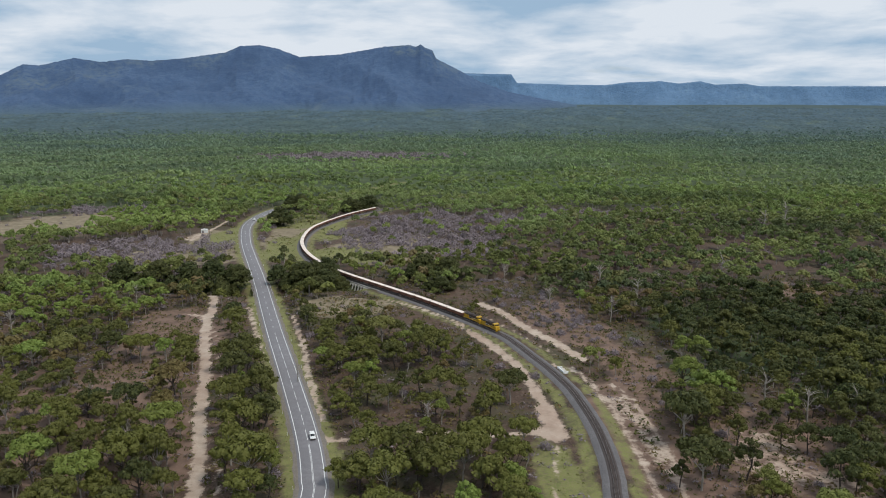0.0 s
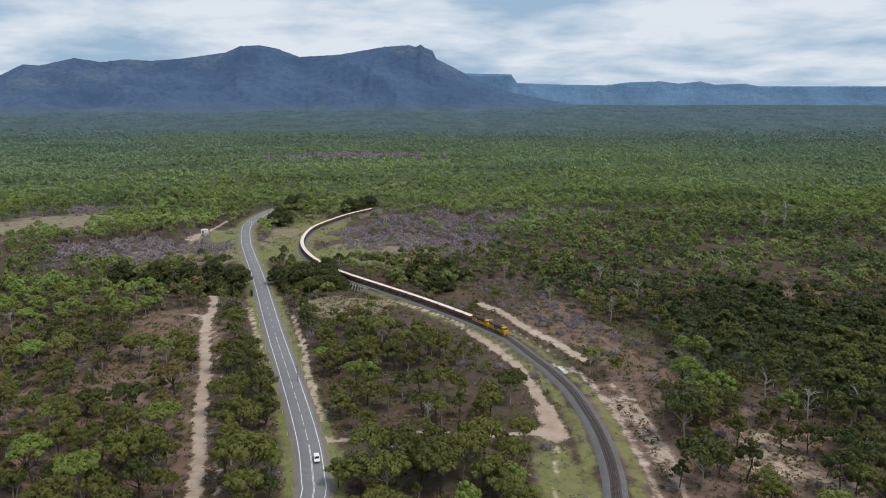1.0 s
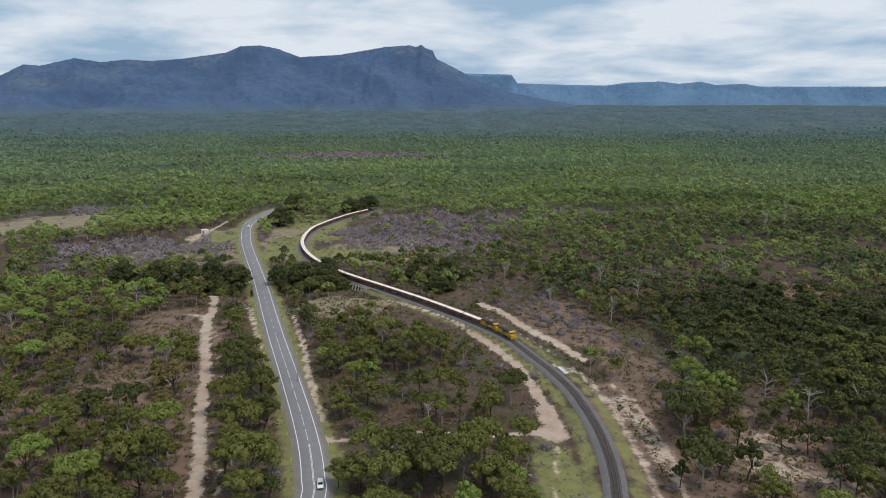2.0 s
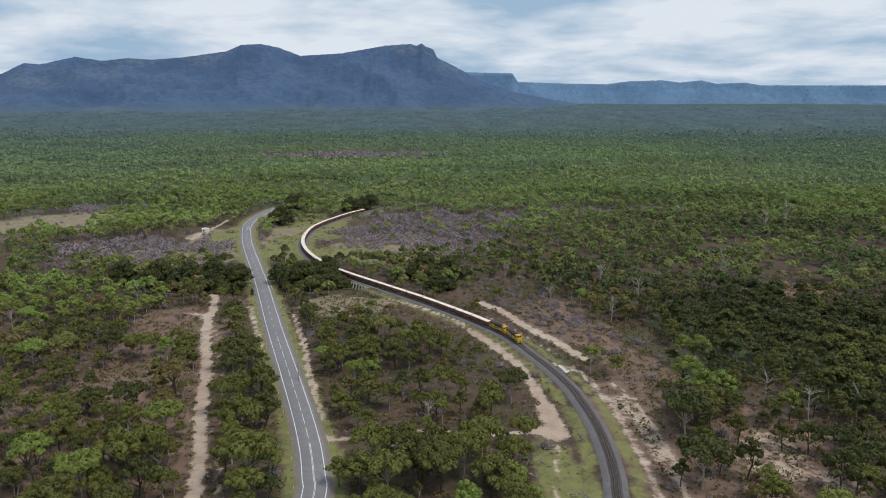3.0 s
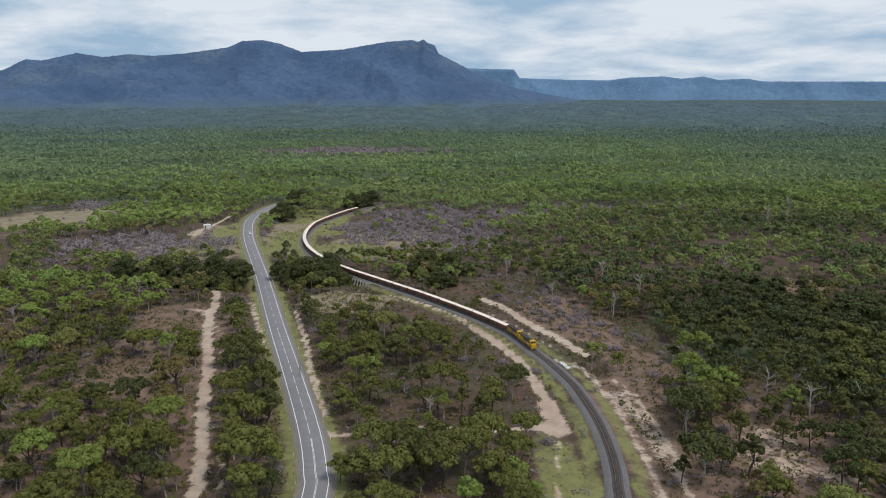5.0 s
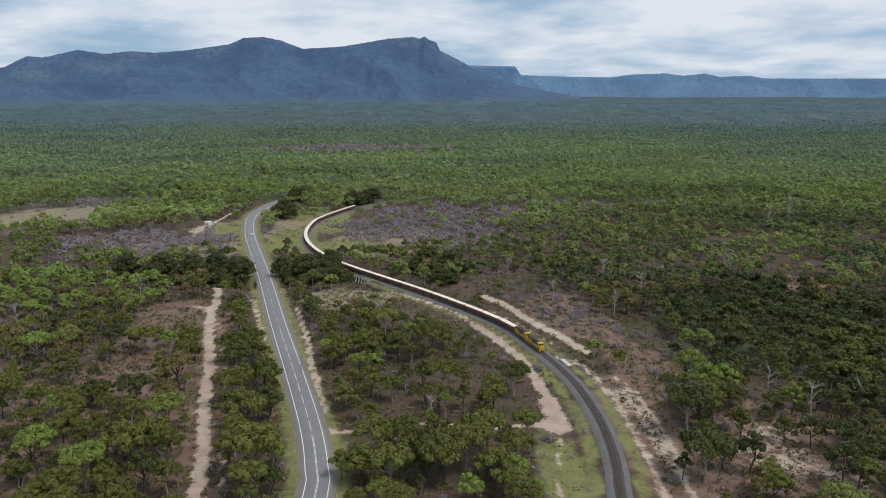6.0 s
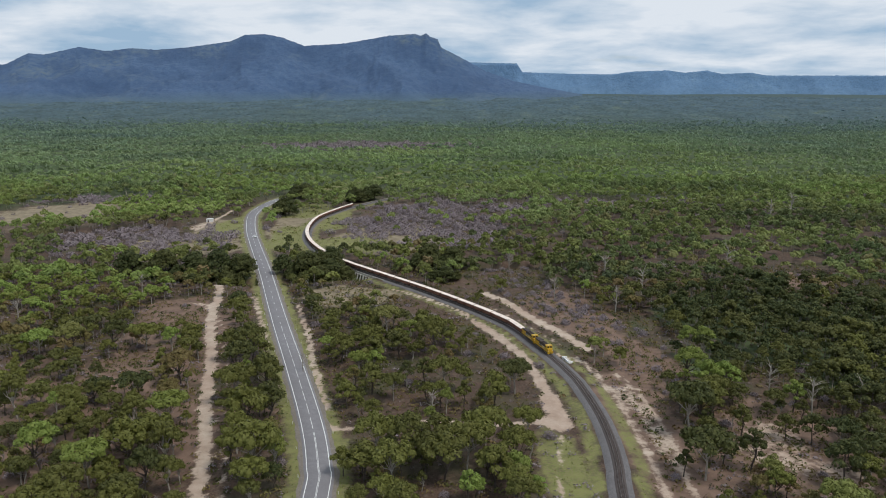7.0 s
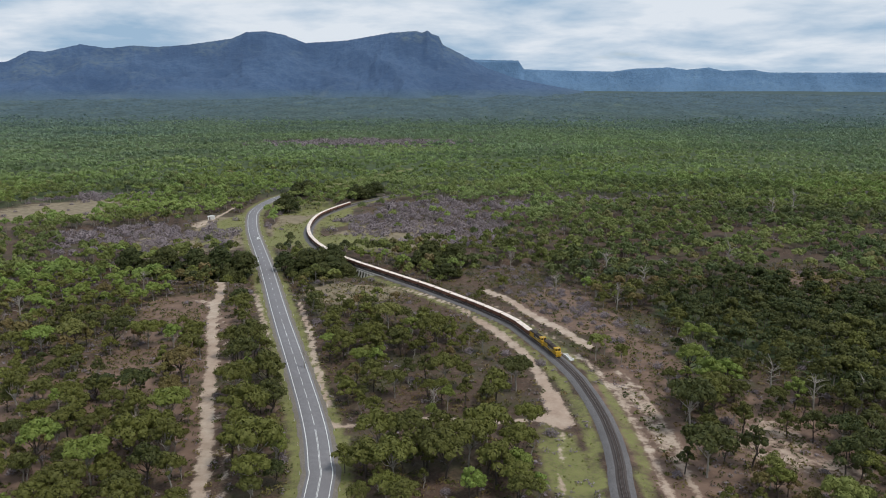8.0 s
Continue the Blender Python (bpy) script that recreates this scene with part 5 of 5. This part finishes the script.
def car(name, col, label):
    """A white car: body with wheel arches, cabin, glass, lamps and wheels. It drives towards +x."""
    g = new(name)
    body = [(-2.3, 0.45), (-2.33, 0.95), (-2.2, 1.12), (1.0, 1.12), (2.05, 1.0), (2.3, 0.85), (2.32, 0.45), (1.9, 0.32), (-1.95, 0.32)]
    part("body", prism(bmesh.new(), body, 1.84, 0.07), col, g, "glossy white car body")
    cabin = part("cabin", prism(bmesh.new(), [(-2.15, 1.1), (-1.95, 1.68), (-1.6, 1.76), (0.1, 1.76), (0.45, 1.68), (1.15, 1.1)], 1.62, 0.06), col, g)
    part("windscreen", box(bmesh.new(), (0.03, 1.4, 0.72), (0.855, 0, 1.41), (0, -50, 0), 0.01), M["glass"], cabin)
    part("rear_window", box(bmesh.new(), (0.03, 1.35, 0.45), (-2.075, 0, 1.42), (0, 19, 0), 0.01), M["glass"], cabin)
    for y in (-1, 1):
        for x, w in ((-0.1, 0.95), (-1.2, 0.95)):
            part("side_window", box(bmesh.new(), (w, 0.03, 0.42), (x, y * 0.815, 1.42), bevel=0.01), M["glass"], cabin)
        part("headlight", box(bmesh.new(), (0.1, 0.38, 0.16), (2.27, y * 0.66, 0.8), bevel=0.03), M["lamp"], g)
        part("tail_light", box(bmesh.new(), (0.08, 0.22, 0.3), (-2.31, y * 0.78, 0.88), bevel=0.02), M["tail"], g)
        for x in (-1.4, 1.42):
            wh = part("wheel", rod(bmesh.new(), 0.36, 0.24, (x, y * 0.84, 0.36), (90, 0, 0), 20), M["tyre"], g)
            part("rim", rod(bmesh.new(), 0.21, 0.03, (x, y * 0.965, 0.36), (90, 0, 0), 14), M["tin"], wh)
    part("bumper", box(bmesh.new(), (0.14, 1.7, 0.24), (2.3, 0, 0.5), bevel=0.04), M["dark"], g)
    return tagged(g, label, "car", "cars on the highway")


# ---------------------------------------------------------------- shed by the road


def shed():
    g = new("roadside_shed")
    x, y = -208.0, 633.0
    g.matrix_world = pose(x, y, float(height(x, y)), 0, 0, 14)
    part("wall", box(bmesh.new(), (5.6, 3.4, 2.6), (0, 0, 1.3), bevel=0.03), M["tin"], g, "pale metal shed wall")
    part("roof", prism(bmesh.new(), [(-3.1, 2.58), (3.1, 2.58), (3.1, 2.7), (0, 3.3), (-3.1, 2.7)], 3.8, 0.02), M["white"], g, "white gabled roof")
    part("door", box(bmesh.new(), (1.0, 0.06, 2.0), (-1.2, -1.73, 1.0), bevel=0.02), M["dark"], g)
    tagged(g, "small white metal shed beside the dirt track", "shed")
    p = new("pole")
    x, y = -197.0, 612.0
    p.matrix_world = pose(x, y, float(height(x, y)))
    part("shaft", rod(bmesh.new(), 0.17, 9.4, (0, 0, 4.4), r2=0.11), M["timber"], p)
    part("crossarm", box(bmesh.new(), (2.0, 0.12, 0.14), (0, 0, 8.6), bevel=0.02), M["timber"], p)
    for k in (-0.8, 0.8):
        part("insulator", rod(bmesh.new(), 0.06, 0.18, (k, 0, 8.76)), M["white"], p)
    tagged(p, "grey timber power pole beside the shed", "pole")


def culvert():
    """A pale concrete culvert end beside the track."""
    g = new("culvert")
    s = rail.near(49, 300)
    p, d = rail.at(s), rail.along(s)
    x, y = p[0] + d[1] * 5.4, p[1] - d[0] * 5.4
    g.matrix_world = pose(x, y, float(height(x, y)), 0, 0, math.degrees(math.atan2(d[1], d[0])))
    part("headwall", box(bmesh.new(), (6.0, 0.4, 1.1), (0, 1.0, 0.35), bevel=0.04), M["white"], g, "white concrete headwall")
    part("apron", box(bmesh.new(), (6.6, 1.9, 0.25), (0, -0.1, 0.06), bevel=0.04), M["concrete"], g, "pale concrete apron")
    for k in (-1, 1):
        part("wing_wall", box(bmesh.new(), (0.35, 2.2, 0.8), (k * 3.3, 0.0, 0.25), (0, 0, -k * 18), 0.04), M["white"], g)
    tagged(g, "pale concrete culvert end beside the track", "culvert")


culvert()
shed()
LOCOS = [locomotive()]
LOCOS.append(copy_thing(LOCOS[0], pose(0, 0, 0)))
WAGONS = [wagon()]
for k in range(28):
    WAGONS.append(copy_thing(WAGONS[0], pose(0, 0, 0)))
CAR_NEAR = car("car", M["white"], "white four-wheel-drive car driving on the highway")
CAR_FAR = copy_thing(CAR_NEAR, pose(0, 0, 0))
tagged(CAR_FAR, "white car rounding the far bend of the highway")
S_FRONT, TRAIN_SPEED = rail.near(27.2, 349.4), 7.05
TIMES = [0.5 * k for k in range(17)]


def on_rails(s, half):
    a, b = rail.at(s - half), rail.at(s + half)
    c, d = (a + b) / 2, a - b
    return pose(c[0], c[1], TOP, 0, 0, math.degrees(math.atan2(d[1], d[0])))


def on_road(s, side):
    p, d = road.at(s), -road.along(s)
    return pose(p[0] + d[1] * side, p[1] - d[0] * side, ROAD_Z + 0.05, 0, 0, math.degrees(math.atan2(d[1], d[0])))


def motions():
    for k, loco in enumerate(LOCOS):
        walk(loco, [(t, on_rails(S_FRONT - TRAIN_SPEED * t + 6.6 + 14.3 * k, 4.3)) for t in TIMES])
    for k, wg in enumerate(WAGONS):
        walk(wg, [(t, on_rails(S_FRONT - TRAIN_SPEED * t + 28.4 + 7.4 + (WAGON + GAP) * k, 4.9)) for t in TIMES])
    s_near, s_far = road.near(-47, 236), road.near(-182.5, 697)
    walk(CAR_NEAR, [(t, on_road(s_near - 16.6 * t, -1.75)) for t in TIMES])
    walk(CAR_FAR, [(t, on_road(s_far - 19.5 * t, -1.75)) for t in TIMES])


motions()
